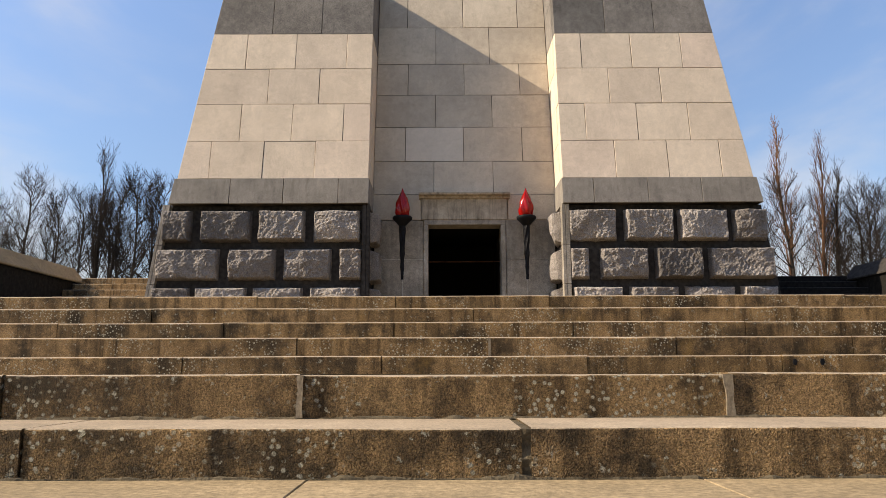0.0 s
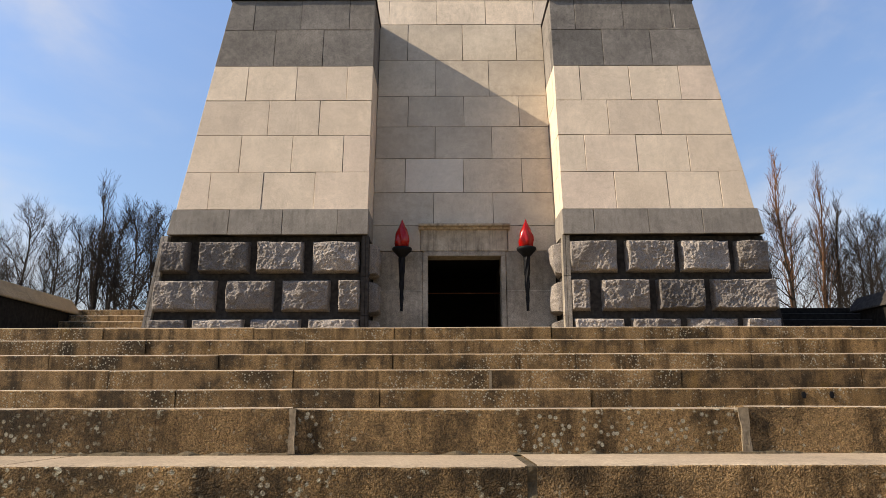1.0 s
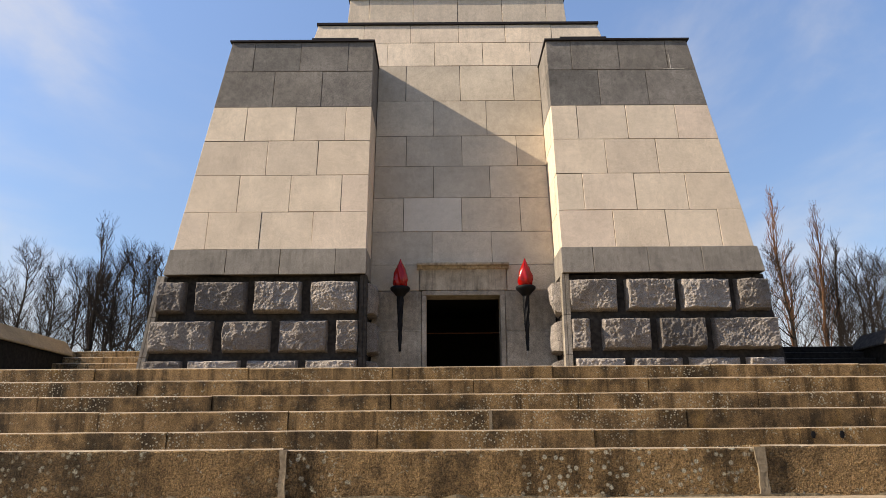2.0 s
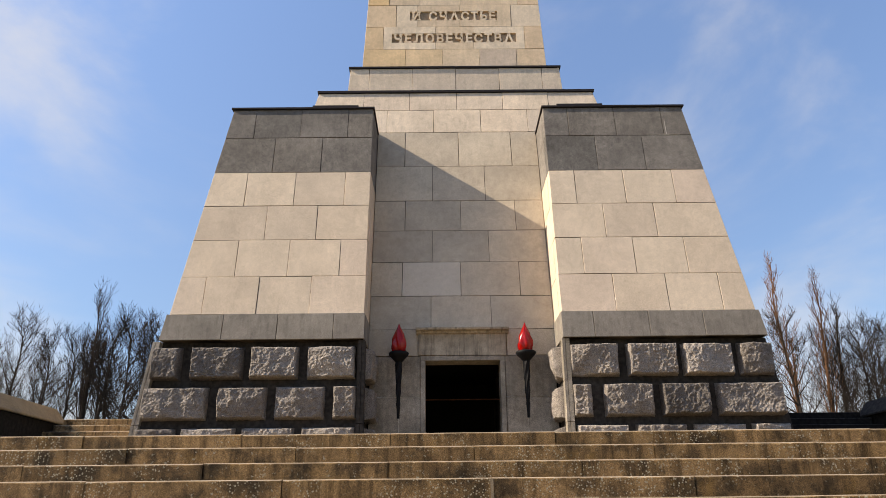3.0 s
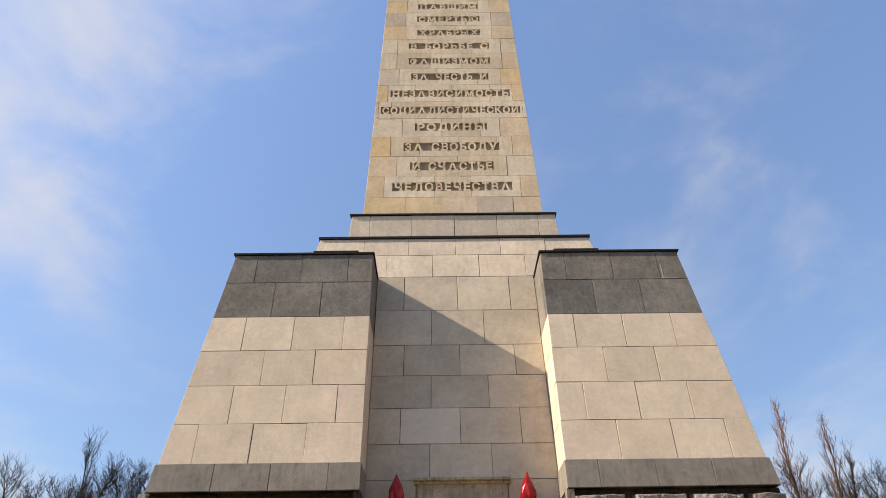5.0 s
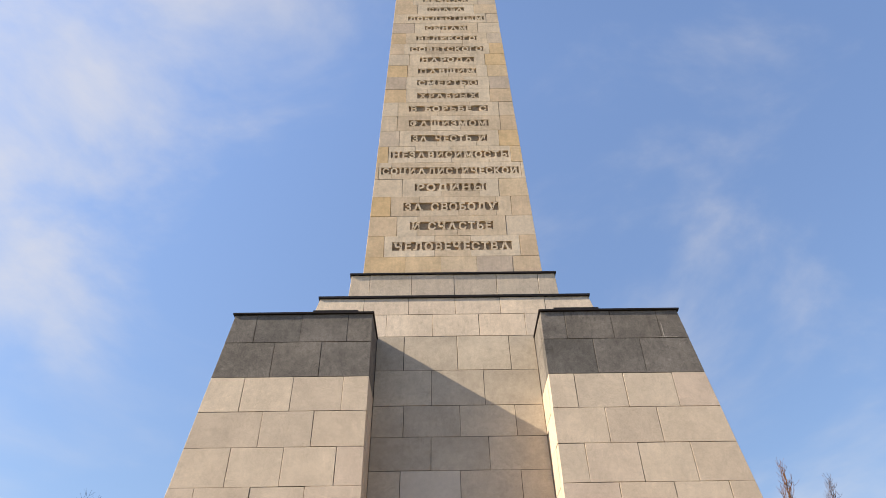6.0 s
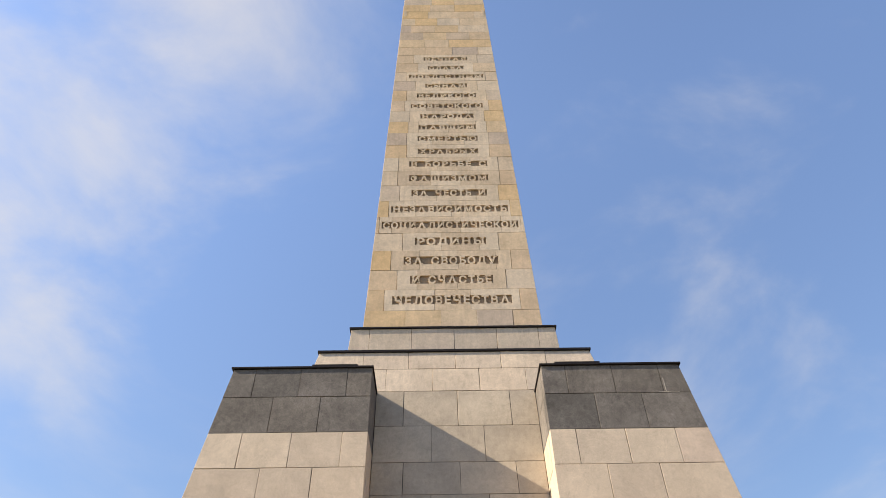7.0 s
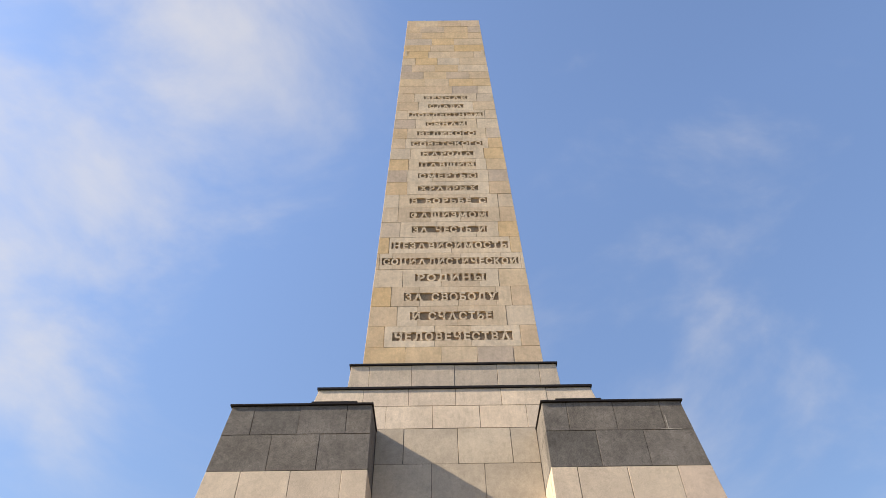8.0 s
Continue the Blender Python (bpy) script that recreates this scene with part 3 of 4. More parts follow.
for lo, hi in (((4.85, 9.043), (5.35, 9.057)), ((5.02, 9.06), (5.034, 9.46))):
    bm = bmesh.new()
    quads(bm, [[(lo[0], pier_y(z) - 0.006, z), (hi[0], pier_y(z) - 0.006, z), (hi[0], pier_y(z) + 0.05, z), (lo[0], pier_y(z) + 0.05, z)] for z in (lo[1], hi[1])])
    part("crack_filling", bm, POINTING, shoulder, "whitish filling in a cracked joint")


def p1_x(z):
    return 3.735 + (11.41 - z) * 0.215


# the central wall with the door
core = bmesh.new()
back_y = 2 * YC - 18.3
quads(core, [[(-2.05, recess_y(z) + 0.011, z), (2.05, recess_y(z) + 0.011, z), (2.05, back_y, z), (-2.05, back_y, z)] for z in (4.3, 9.94)])
quads(core, [[(-p1_x(z) + 0.03, recess_y(z) + 0.011, z), (p1_x(z) - 0.03, recess_y(z) + 0.011, z), (p1_x(z) - 0.03, 2 * YC - recess_y(z), z), (-p1_x(z) + 0.03, 2 * YC - recess_y(z), z)] for z in (9.94, 11.36)])
for s in (-1, 1):
    quads(core, [[(s * 0.95, recess_y(z) + 0.25, z), (s * 2.05, recess_y(z) + 0.25, z), (s * 2.05, back_y, z), (s * 0.95, back_y, z)] for z in (1.03, 4.3)])
central = under(link("central_wall", core, JOINT, label="pale granite wall between the piers with a doorway"))
wall_face = lambda u, z, d: (u, recess_y(z) - d, z)
for z0, z1, joints in ((8.85, 9.97, (-1.36, 0.03, 1.4)), (7.79, 8.85, (-0.65, 0.67)), (6.92, 7.79, (-1.32, 0.04, 1.38)), (6.05, 6.92, (-0.66, 0.69)), (4.33, 5.16, (-0.69, 0.67))):
    course(central, wall_face, const(-2.08), const(2.08), z0, z1, joints, RECESS)
for a, b, mat in ((-2.08, -1.36, RECESS), (-1.36, 0.0, PATCH), (0.0, 1.37, RECESS), (1.37, 2.08, RECESS)):
    course(central, wall_face, const(a), const(b), 5.16, 6.05, [], mat)
for z0, z1, joints in ((9.97, 10.74, (-3.1, -1.86, -0.62, 0.64, 1.89, 3.1)), (10.74, 11.35, (-2.51, -1.27, 0.01, 1.26, 2.5))):
    course(central, wall_face, lambda z: -p1_x(z), p1_x, z0, z1, joints, PLINTH)
    for s in (-1, 1):
        side = bmesh.new()
        course(central, lambda u, z, d: (s * (p1_x(z) + d), u, z), lambda z: recess_y(z) + 0.32, lambda z: 2 * YC - recess_y(z), z0, z1, even(18.5, 26, 1.24), RECESS, into=side)
        tagged(part("stone_courses", side, RECESS, central), kind="stuff")
course(central, wall_face, const(-2.08), const(-0.98), 3.73, 4.33, [], RECESS)
course(central, wall_face, const(0.98), const(2.08), 3.73, 4.33, [], RECESS)
for s in (-1, 1):
    for z0, z1 in ((2.83, 3.73), (1.03, 2.83)):
        for a, b in ((0.93, 1.395), (1.395, 2.05)) if z1 < 3 else ((0.93, 2.05),):
            course(central, wall_face, const(min(s * a, s * b)), const(max(s * a, s * b)), z0, z1, [], GREY, deep=0.4)

for s in (-1, 1):
    for lo, hi in (((0.94, 2.826), (2.04, 2.836)), ((1.39, 1.04), (1.40, 2.82))):
        bm = bmesh.new()
        y = recess_y(2.0) - 0.006
        box(bm, (min(s * lo[0], s * hi[0]), y, lo[1]), (max(s * lo[0], s * hi[0]), y + 0.05, hi[1]))
        part("pointing", bm, POINTING, central, "whitish mortar pointing")

door = under(new("doorway"))
tagged(door, "open dark doorway with stone lintel and jambs")
bm = bmesh.new()
stone(bm, wall_face, const(-0.98), const(0.98), 3.73, 4.25, 0.5, proud=0.03)
part("lintel", bm, LINTEL, door)
bm = bmesh.new()
prof = ((0.02, 4.21), (0.08, 4.225), (0.10, 4.265), (0.20, 4.28), (0.215, 4.325), (0.02, 4.345))
quads(bm, [[(x, recess_y(4.25) - d, z) for d, z in prof] + [(x, recess_y(4.25) + 0.2, 4.30), (x, recess_y(4.25) + 0.2, 4.22)] for x in (-1.03, 1.03)])
part("cornice", bm, LINTEL, door, "weathered, lichen-stained drip cornice")
for s in (-1, 1):
    bm = bmesh.new()
    stone(bm, wall_face, const(min(s * 0.82, s * 0.93)), const(max(s * 0.82, s * 0.93)), 1.03, 3.62, 0.5, gap=0.003, proud=0.025)
    part("jamb", bm, GREY, door)
bm = bmesh.new()
stone(bm, wall_face, const(-0.93), const(0.93), 3.62, 3.73, 0.5, gap=0.003, proud=0.02)
part("door_head", bm, GREY, door)
# chamber walls coloured almost black so the doorway reads as unlit
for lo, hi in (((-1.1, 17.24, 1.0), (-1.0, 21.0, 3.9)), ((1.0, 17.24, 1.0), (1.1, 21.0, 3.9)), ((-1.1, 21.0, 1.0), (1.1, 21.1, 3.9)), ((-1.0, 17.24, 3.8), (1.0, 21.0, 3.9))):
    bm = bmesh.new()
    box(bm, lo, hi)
    part("chamber_wall", bm, ROOM_SHADE, door, "wall of the inner chamber, coloured near-black for its darkness")
bm = bmesh.new()
quads(bm, [[(x, 18.3 + 0.02 * math.cos(a), 3.0 + 0.016 * math.sin(a)) for a in np.linspace(0, 2 * math.pi, 8, endpoint=False)] for x in (-0.99, 0.99)])
part("barrier_bar", bm, RAIL, door, "rust-brown barrier bar")


def flashing(half, y, z, over=0.05, thick=0.06):
    bm = bmesh.new()
    quads(bm, [[(-half - over, y - over, h), (half + over, y - over, h), (half + over, 2 * YC - y + over, h), (-half - over, 2 * YC - y + over, h)] for h in (z, z + thick)])
    return bm


part("flashing", flashing(3.735, YC - 3.735, 11.355), FLASH, central, "dark sheet metal edge")

# the second plinth
core = bmesh.new()


def p2_x(z):
    return 3.006 + (12.66 - z) * 0.07


quads(core, [[(-p2_x(z) + 0.03, YC - p2_x(z) + 0.011, z), (p2_x(z) - 0.03, YC - p2_x(z) + 0.011, z), (p2_x(z) - 0.03, YC + p2_x(z) - 0.03, z), (-p2_x(z) + 0.03, YC + p2_x(z) - 0.03, z)] for z in (11.40, 12.61)])
upper = under(link("upper_plinth", core, JOINT, label="stepped stone plinth under the shaft"))
faces4 = (lambda hx: (lambda u, z, d: (u, YC - hx(z) - d, z)), lambda hx: (lambda u, z, d: (u, YC + hx(z) + d, z)), lambda hx: (lambda u, z, d: (hx(z) + d, YC + u, z)), lambda hx: (lambda u, z, d: (-hx(z) - d, YC + u, z)))
for z0, z1, joints in ((11.40, 11.74, (-2.0, -0.65, 0.72, 2.1)), (11.74, 12.61, (-2.46, -1.23, 0.02, 1.27, 2.5))):
    course(upper, faces4[0](p2_x), lambda z: -p2_x(z), p2_x, z0, z1, joints, PLINTH)
    for fc in faces4[1:]:
        bm = bmesh.new()
        course(upper, fc(p2_x), lambda z: -p2_x(z) + 0.31, lambda z: p2_x(z) - 0.31, z0, z1, joints, PLINTH, into=bm)
        tagged(part("stone_courses", bm, PLINTH, upper), kind="stuff")
part("flashing", flashing(3.006, YC - 3.006, 12.615, 0.05, 0.05), FLASH, upper, "dark sheet metal edge")


# the shaft with its inscription
def shaft_x(z):
    return 2.703 - (z - 12.95) * 0.04547


WORDS = ("ЧЕЛОВЕЧЕСТВА", "И СЧАСТЬЕ", "ЗА СВОБОДУ", "РОДИНЫ", "СОЦИАЛИСТИЧЕСКОЙ", "НЕЗАВИСИМОСТЬ", "ЗА ЧЕСТЬ И", "ФАШИЗМОМ", "В БОРЬБЕ С", "ХРАБРЫХ", "СМЕРТЬЮ",
         "ПАВШИМ", "НАРОДА", "СОВЕТСКОГО", "ВЕЛИКОГО", "СЫНАМ", "ДОБЛЕСТНЫМ", "СЛАВА", "ВЕЧНАЯ")
HALF = (1.82, 1.28, 1.50, 1.14, 2.28, 1.98, 1.29, 1.38, 1.39, 1.09, 1.10, 1.06, 1.0, 1.39, 1.15, 0.81, 1.50, 0.71, 0.89)
MID = (13.91, 14.73, 15.54, 16.39, 17.145, 17.91, 18.71, 19.48, 20.25, 20.955, 21.69, 22.375, 23.055, 23.715, 24.395, 25.06, 25.705, 26.325, 26.965)
edges = [12.66, 13.50] + [(a + b) / 2 for a, b in zip(MID, MID[1:])] + [27.27]
TOP = 33.69
n_top = 11
edges += [27.27 + (TOP - 27.27) * (k + 1) / n_top for k in range(n_top)]
core = bmesh.new()
quads(core, [[(-shaft_x(z) + 0.1, YC - shaft_x(z) + 0.1, z), (shaft_x(z) - 0.1, YC - shaft_x(z) + 0.1, z), (shaft_x(z) - 0.1, YC + shaft_x(z) - 0.1, z), (-shaft_x(z) + 0.1, YC + shaft_x(z) - 0.1, z)] for z in (12.66, TOP - 0.01)])
shaft = under(link("shaft", core, SHAFT_JOINT, label="tapering sandstone shaft with a carved inscription"))
shaft_face = faces4[0](shaft_x)


def carrier_half(half, mid):
    """Half the width of the stones that carry a line, leaving room for a corner stone."""
    return max(half + 0.12, min(half + 0.45, shaft_x(mid) - 0.55))


def inscription(word, half, mid, z0, z1):
    """The stone around a sunk panel, and the raised letters in it."""
    g, dz, sunk = 0.0035, 0.165 * (z1 - z0) / 0.8, 0.056
    hx = half + 0.04
    rim = carrier_half(half, mid)
    pick = random.Random(word)
    joints = [v + pick.uniform(-0.12, 0.12) for v in even(-rim, rim, pick.uniform(0.95, 1.35), pick.uniform(0, 1))]
    for a, b in zip([-rim] + joints, joints + [rim]):
        bm = bmesh.new()

        def slab(ua, ub, za, zb_, d):
            if ub - ua > 0.01:
                quads(bm, [[shaft_face(u, z, dd) for u, z in ((ua, za), (ub, za), (ub, zb_), (ua, zb_))] for dd in (-0.11, d)])
        a, b = a + g, b - g
        lift = pick.uniform(-0.002, 0.004)
        slab(a, b, z0 + g, mid - dz, lift)
        slab(a, b, mid + dz, z1 - g, lift)
        slab(a, min(b, -hx), mid - dz, mid + dz, lift)
        slab(max(a, hx), b, mid - dz, mid + dz, lift)
        part("inscribed_stone", bm, CARVED, shaft, "stone around a sunk panel")
    # panel floor in a darkened stone colour that stands in for its shade
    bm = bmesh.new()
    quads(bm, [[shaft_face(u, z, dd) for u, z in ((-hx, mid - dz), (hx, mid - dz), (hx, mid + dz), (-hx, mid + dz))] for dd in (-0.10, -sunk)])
    part("sunk_panel", bm, SUNK_SHADE, shaft, "floor of a sunk panel, coloured darker for shade")
    glyphs, pen = [], 0.0
    for ch in word:
        if ch == " ":
            pen += 0.30
            continue
        me = glyph(ch)
        xs = [v.co.x for v in me.vertices]
        glyphs.append((ch, me, pen - min(xs)))
        pen += max(xs) - min(xs) + 0.075
    pen -= 0.075
    kx, ky = 2 * (half - 0.01) / pen, (dz * 2 - 0.03) / 0.365
    for ch, me, at in glyphs:
        me = me.copy()
        for v in me.vertices:
            v.co = shaft_face((v.co.x + at - pen / 2) * kx, mid + (v.co.y - 0.1825) * ky, v.co.z - 0.033)
        me.materials.append(CARVED)
        letter = new("letter", me)
        letter.parent = shaft


GLYPHS = {}
FEET = {"П": "lr", "Н": "lr", "И": "lr", "Й": "lr", "Ы": "lr", "М": "lr", "Ш": "lr", "Ц": "lr", "Ю": "l", "Р": "l", "В": "l", "Б": "l", "Е": "l", "Ь": "l",
        "А": "LR", "Л": "LR", "Д": "", "Х": "lrLR", "У": "tT", "Т": "c", "Ф": "c", "Ч": "tr", "Я": "r"}


def add_serifs(ch, me):
    """Short slabs across the ends of the letter's stems."""
    xs = [v.co.x for v in me.vertices]
    lo, hi, h = min(xs), max(xs), 0.365
    spots_ = []
    for f in FEET.get(ch, ""):
        x = {"l": lo + 0.04, "r": hi - 0.04, "L": lo + 0.03, "R": hi - 0.03, "t": lo + 0.04, "T": hi - 0.03, "c": (lo + hi) / 2}[f]
        if f in "lr":
            spots_ += [(x, 0.0), (x, h - 0.04)]
        elif f in "LRc":
            spots_ += [(x, 0.0)]
        else:
            spots_ += [(x, h - 0.04)]
    bm = bmesh.new()
    bm.from_mesh(me)
    for x, y in spots_:
        box(bm, (x - 0.075, y, -0.035), (x + 0.075, y + 0.04, 0.0335))
    bm.to_mesh(me)
    bm.free()


def glyph(ch):
    """The mesh of one raised letter, made once."""
    if ch not in GLYPHS:
        text = bpy.data.curves.new("letter", "FONT")
        text.body, text.size, text.extrude, text.offset, text.resolution_u = ch, 0.5, 0.032, 0.004 if ch == "Ф" else 0.012 if ch in "ВБЫЬЯЗЮЙ" else 0.017, 3
        holder = bpy.data.objects.new("letter", text)
        GLYPHS[ch] = bpy.data.meshes.new_from_object(holder)
        GLYPHS[ch].materials.clear()
        add_serifs(ch, GLYPHS[ch])
        bpy.data.objects.remove(holder)
    return GLYPHS[ch]


rng = random.Random(5)
rest = bmesh.new()
for k, (z0, z1) in enumerate(zip(edges, edges[1:])):
    size = 1.05 + rng.uniform(-0.05, 0.1)
    sh = rng.uniform(0, 1)
    left, right = (lambda z: -shaft_x(z)), shaft_x
    if 1 <= k <= 19:
        w, h = WORDS[k - 1], HALF[k - 1]
        inscription(w, h, MID[k - 1], z0, z1)
        e = carrier_half(h, MID[k - 1]) + 0.006
        lim = shaft_x((z0 + z1) / 2)
        for a, b, lo, hi in ((left, const(-e), -lim, -e), (const(e), right, e, lim)):
            course(shaft, shaft_face, a, b, z0, z1, even(lo, hi, size, sh) if hi - lo > 1.1 else [], SHAFT, deep=0.095, gap=0.0035)
    else:
        lim = shaft_x((z0 + z1) / 2)
        course(shaft, shaft_face, left, right, z0, z1, even(-lim, lim, size, sh), SHAFT, deep=0.095, gap=0.0035)
    for fc in faces4[1:]:
        course(shaft, fc(shaft_x), lambda z: -shaft_x(z) + 0.1, lambda z: shaft_x(z) - 0.1, z0, z1, even(-lim, lim, size, sh), SHAFT, deep=0.095, into=rest)
tagged(part("stone_courses", rest, SHAFT, shaft), kind="stuff")
for s in (-1, 1):
    bm = bmesh.new()
    x = s * (shaft_x(30.6) - 0.12)
    box(bm, (x - 0.06, YC - shaft_x(30.6) - 0.012, 30.35), (x + 0.06, YC - shaft_x(30.6) + 0.08, 30.85))
    part("inset_stone", bm, CARVED, shaft, "small pale inset stone")
cap = bmesh.new()
tx = shaft_x(TOP)
box(cap, (-tx, YC - tx, TOP - 0.02), (tx, YC + tx, TOP + 0.005))
part("cap", cap, SHAFT, shaft)


# ---- torches ----
def lathe(profile, n=16):
    bm = bmesh.new()
    quads(bm, [[(r * math.cos(a), r * math.sin(a), z) for a in np.linspace(0, 2 * math.pi, n, endpoint=False)] for r, z in profile])
    return bm


def ripple(a, z):
    return 1 + 0.09 * math.cos(6 * a + z * 12) + 0.17 * noise.noise(Vector((math.cos(a) * 2.2, math.sin(a) * 2.2, z * 13)))


def torch():
    t = tagged(new("wall_torch"), "black iron wall torch with a red glass flame", "torch", "torches beside the door")
    stem = bmesh.new()
    rings = []
    for k in range(15):
        z = 2.31 + (3.62 - 2.31) * k / 14
        r = 0.024 + 0.05 * k / 14 + (0.006 if k % 3 == 0 else 0)
        rings.append([(r * (1.15 if i % 2 else 0.9) * math.cos(a + k * 0.25), r * (1.15 if i % 2 else 0.9) * math.sin(a + k * 0.25), z - 2.3) for i, a in enumerate(np.linspace(0, 2 * math.pi, 12, endpoint=False))])
    quads(stem, rings)
    part("stem", stem, IRON, t)
    part("bowl", lathe([(0.05, 1.20), (0.09, 1.22), (0.13, 1.27), (0.19, 1.33), (0.215, 1.36), (0.22, 1.40), (0.20, 1.42), (0.05, 1.42)], 20), IRON, t, smooth=True)
    flame = bmesh.new()
    rings = []
    outline = ((0.12, 0.0), (0.155, 0.05), (0.176, 0.11), (0.185, 0.18), (0.18, 0.25), (0.165, 0.32), (0.14, 0.38), (0.112, 0.435), (0.085, 0.48), (0.058, 0.53), (0.036, 0.58), (0.022, 0.62), (0.006, 0.66))
    for r, z in outline:
        rings.append([(0.86 * r * ripple(a, z) * math.cos(a), 0.86 * r * ripple(a, z) * math.sin(a), 1.40 + z) for a in np.linspace(0, 2 * math.pi, 42, endpoint=False)])
    quads(flame, rings)
    part("flame", flame, RED, t, "red glass flame", True)
    arm = bmesh.new()
    box(arm, (-0.03, 0.0, 1.10), (0.03, 0.25, 1.15))
    part("bracket", arm, IRON, t)
    return t


first = torch()
first.matrix_basis = pose(-1.385, 16.42, 2.32)
copy_thing(first, pose(1.36, 16.42, 2.32))


# ---- trees ----
def tube(verts, faces, pts, radii, n):
    base_i = len(verts)
    for k, (p, r) in enumerate(zip(pts, radii)):
        d = (pts[min(k + 1, len(pts) - 1)] - pts[max(k - 1, 0)]).normalized()
        a = d.orthogonal().normalized()
        b = d.cross(a)
        for i in range(n):
            t = 2 * math.pi * i / n
            verts.append(p + a * (r * math.cos(t)) + b * (r * math.sin(t)))
    for k in range(len(pts) - 1):
        for i in range(n):
            q = base_i + k * n
            faces.append((q + i, q + (i + 1) % n, q + n + (i + 1) % n, q + n + i))


def bare_tree(seed, height, upright, mat, label):
    """A leafless tree: a tapered trunk, limbs, branches and fine twigs."""
    rng = random.Random(seed)
    tv, tf, cv, cf = [], [], [], []

    def limb(p, d, length, r, n, lift, wob):
        pts, out = [p.copy()], []
        steps_ = max(3, n)
        for k in range(steps_):
            d = (d + Vector((rng.uniform(-wob, wob), rng.uniform(-wob, wob), lift + rng.uniform(-wob, wob) * 0.5))).normalized()
            p = p + d * (length / steps_)
            pts.append(p.copy())
            out.append((p.copy(), d.copy(), (k + 1) / steps_))
        return pts, [r * (1 - 0.8 * k / steps_) for k in range(steps_ + 1)], out

    pts, rad, nodes = limb(Vector((0, 0, -0.3)), Vector((rng.uniform(-0.06, 0.06), rng.uniform(-0.06, 0.06), 1)), height * 0.86, height * 0.0135, 16, 0.22, 0.07)
    tube(tv, tf, pts, rad, 8)
    for p, d, f in nodes:
        if f < (0.2 if upright else 0.3):
            continue
        for _ in range(rng.choice((1, 1, 1) if upright else (1, 2, 2)) if f < 0.95 else 3):
            a = rng.uniform(0, 2 * math.pi)
            side = Vector((math.cos(a), math.sin(a), 0))
            out_d = side * (0.22 if upright else 0.95 - 0.35 * f) + Vector((0, 0, 1.0 if upright else 0.30 + 0.5 * f))
            ln = height * (0.30 if upright else 0.34) * (1.15 - 0.75 * f) * rng.uniform(0.65, 1.15)
            p2, r2, n2 = limb(p, out_d.normalized(), ln, height * 0.0055 * (1.25 - 0.8 * f), 6, 0.12 if upright else 0.10, 0.07 if upright else 0.15)
            tube(cv, cf, p2, r2, 5)
            for q, e, g in n2:
                if g < 0.3 and not upright:
                    continue
                for _ in range((1 if upright else 2) if g < 0.9 else 3):
                    v = Vector((rng.gauss(0, 1), rng.gauss(0, 1), rng.gauss(0, 0.6))).normalized()
                    d3 = (e * 0.7 + v * (0.4 if upright else 0.85) + Vector((0, 0, 0.2))).normalized()
                    p3, r3, n3 = limb(q, d3, ln * rng.uniform(0.3, 0.6), height * 0.0017, 4, 0.09, 0.10 if upright else 0.20)
                    tube(cv, cf, p3, r3, 3)
                    for q4, e4, g4 in n3[2 if upright else 1:]:
                        for _ in range(1 if g4 < 0.9 else 2):
                            v = Vector((rng.gauss(0, 1), rng.gauss(0, 1), rng.gauss(0, 0.7))).normalized()
                            d4 = (e4 * 0.6 + v * 0.7 + Vector((0, 0, 0.25))).normalized()
                            p4 = [q4, q4 + d4 * ln * 0.10, q4 + (d4 + Vector((0, 0, 0.3))) * ln * 0.21]
                            tube(cv, cf, p4, [height * 0.0008, height * 0.0007, height * 0.0005], 3)
    top = tagged(new("bare_tree"), label, "tree", "bare trees behind the memorial")
    for nm, v, f in (("trunk", tv, tf), ("crown", cv, cf)):
        me = bpy.data.meshes.new(nm)
        me.from_pydata([tuple(p) for p in v], [], f)
        me.materials.append(mat)
        ob = new(nm, me)
        ob.parent = top
    return top


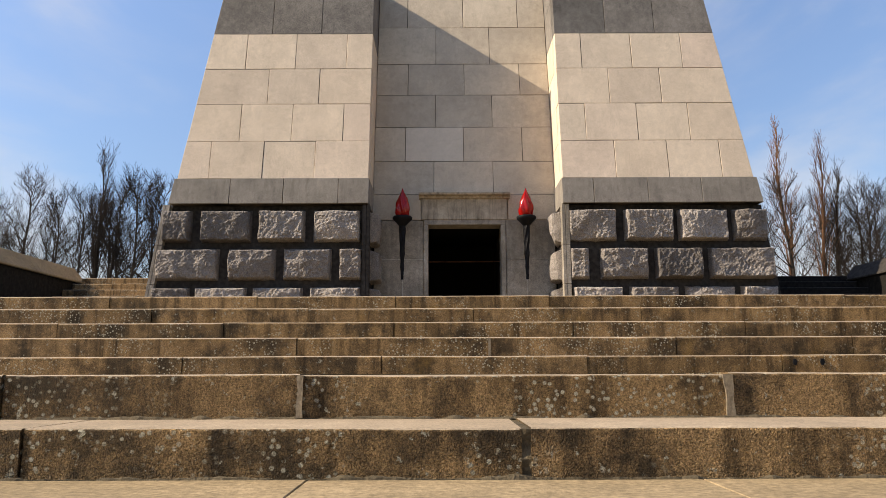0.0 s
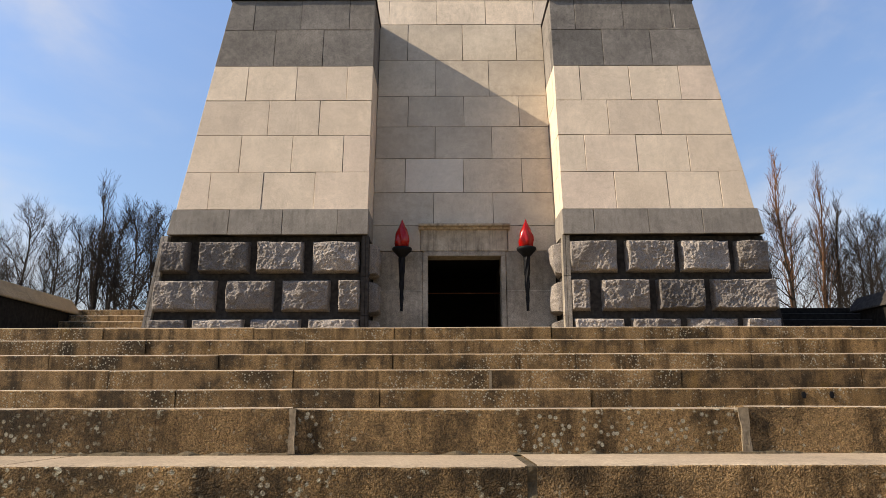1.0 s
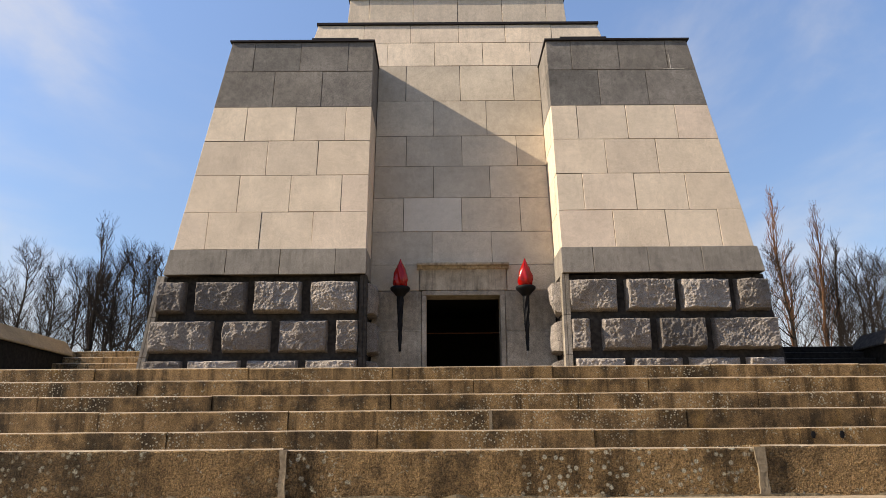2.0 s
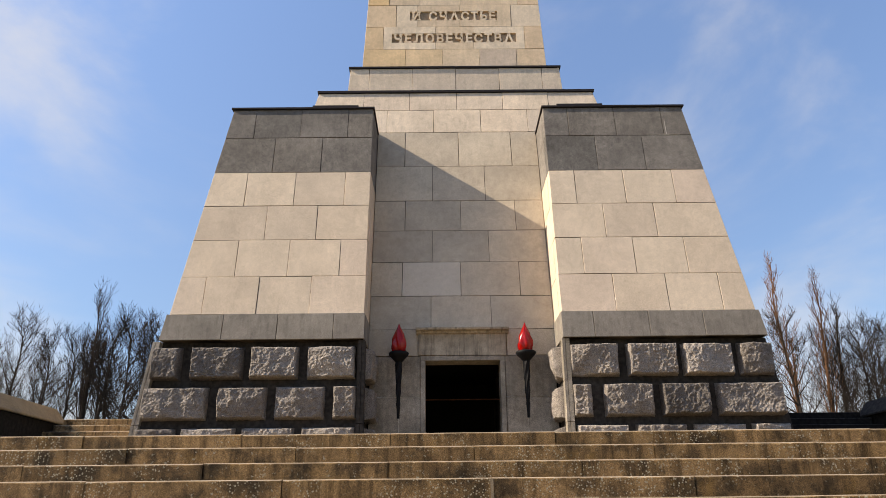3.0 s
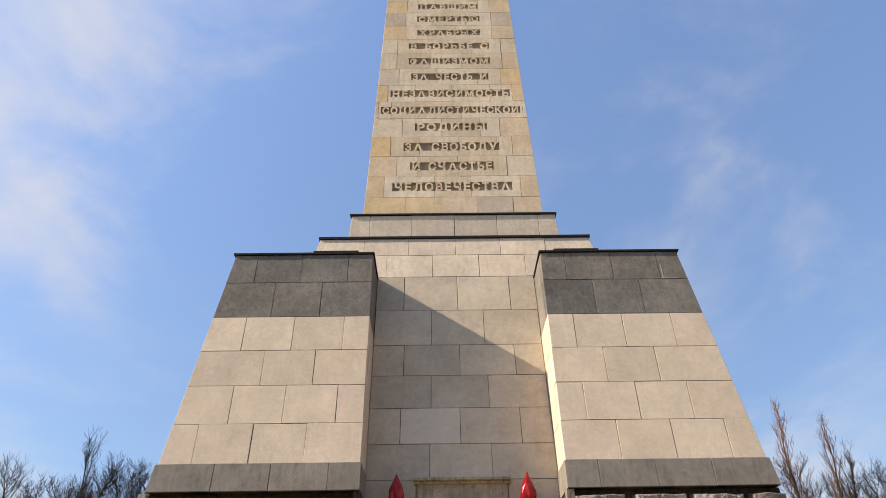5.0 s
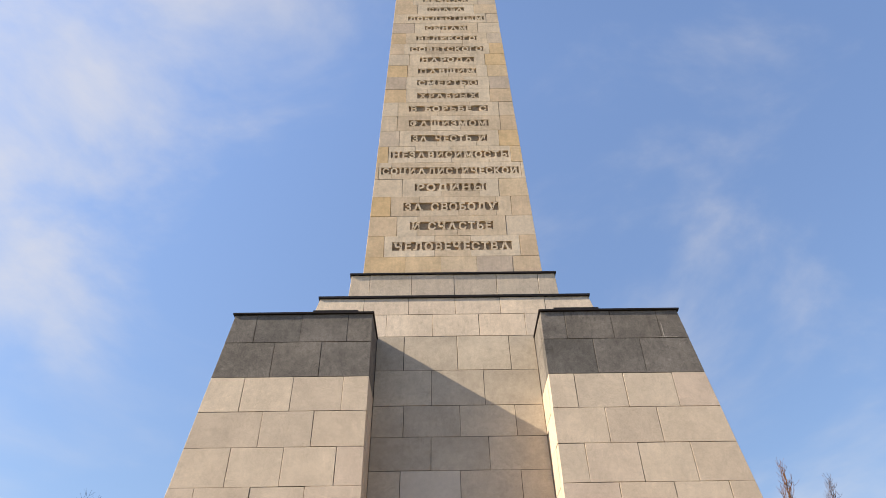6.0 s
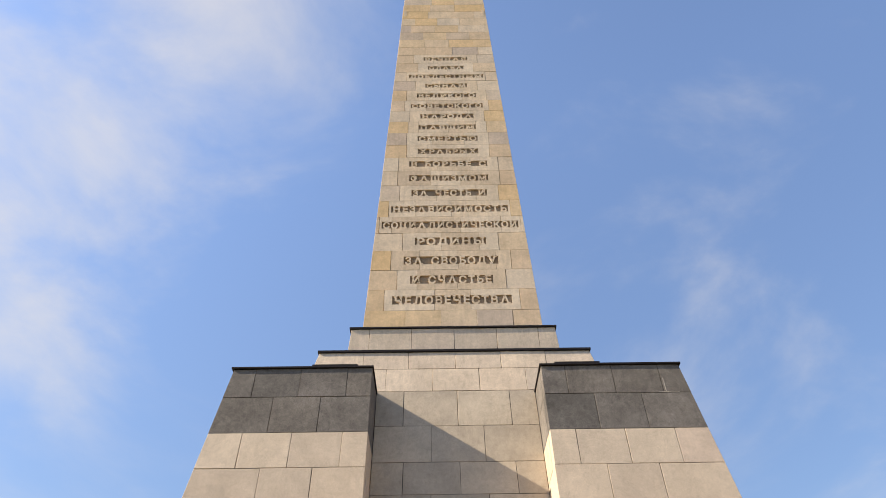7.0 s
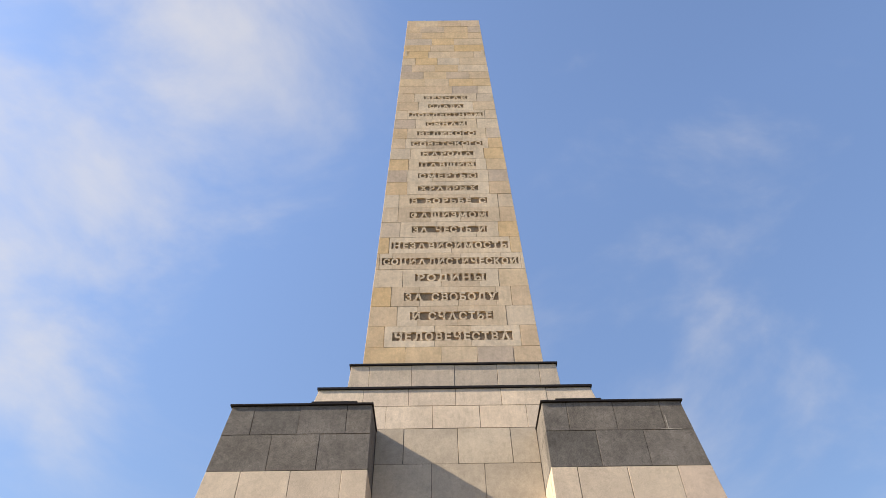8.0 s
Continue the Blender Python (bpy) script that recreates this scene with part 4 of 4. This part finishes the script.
GROUND_Z = 2.43
spread = "leafless spreading broad-leaved tree with dark bark"
slim = "tall slim leafless poplar with upright branches"
makers = [bare_tree(1, 15.0, False, BARK, spread), bare_tree(2, 14.0, False, BARK, spread), bare_tree(3, 13.5, False, BARK, spread),
          bare_tree(4, 17.5, True, BARK, slim), bare_tree(5, 17.5, True, BARK_RED, "tall slim leafless poplar with reddish bark")]
spots = []  # maker, x, y, turn, scale
rng = random.Random(9)
for x in np.arange(-40, -16, 1.5):
    spots.append((rng.choice((0, 1, 2)), x + rng.uniform(-0.4, 0.4), 50 + rng.uniform(-3, 6), rng.uniform(0, 360), rng.uniform(0.70, 0.84)))
for x in np.arange(20, 42, 1.8):
    spots.append((rng.choice((0, 1, 2)), x + rng.uniform(-0.4, 0.4), 50 + rng.uniform(-3, 6), rng.uniform(0, 360), rng.uniform(0.68, 0.82)))
spots += [(0, -18.9, 50, 40, 0.76), (1, -20.4, 51, 130, 0.80), (2, -21.8, 49, 250, 0.78), (0, -17.6, 52, 300, 0.74), (1, 29.0, 50, 10, 0.74), (2, 31.5, 51, 77, 0.78), (0, 27.3, 49, 190, 0.70)]
spots += [(3, -24.0, 51, 20, 0.78), (3, -25.2, 53, 80, 0.62), (4, 21.9, 48.5, 10, 0.80), (4, 25.3, 50, 150, 0.76), (3, 26.4, 51, 200, 0.68)]
for x in list(np.arange(-38, -17, 9.0)) + list(np.arange(20, 40, 3.0)):
    spots.append((rng.choice((0, 1, 2)), x + rng.uniform(-1, 1), 46 + rng.uniform(-2, 4), rng.uniform(0, 360), rng.uniform(0.28, 0.5)))
used = set()
for m, x, y, turn, k in spots:
    mat4 = pose(x, y, GROUND_Z, 0, 0, turn)
    if m not in used:
        used.add(m)
        t = makers[m]
        t.matrix_basis = mat4
    else:
        t = copy_thing(makers[m], mat4)
    t.scale = (k, k, k)

# ---- paving slabs ----
y = -5.9
row = 0
while y < 2.09:
    y1 = min(y + 0.82, 2.105)
    x = -9.4 + 0.45 * (row % 2)
    while x < 8.5:
        bm = bmesh.new()
        x1 = x + 1.0 + rng.uniform(-0.1, 0.15)
        stone(bm, lambda u, v, d: (u, v, d), const(x), const(x1), y, y1, 0.06, 0.0012, 0.002, rng.uniform(-0.0012, 0.0012))
        part("paving_slab", bm, SLAB, pavement)
        x = x1
    y = y1
    row += 1
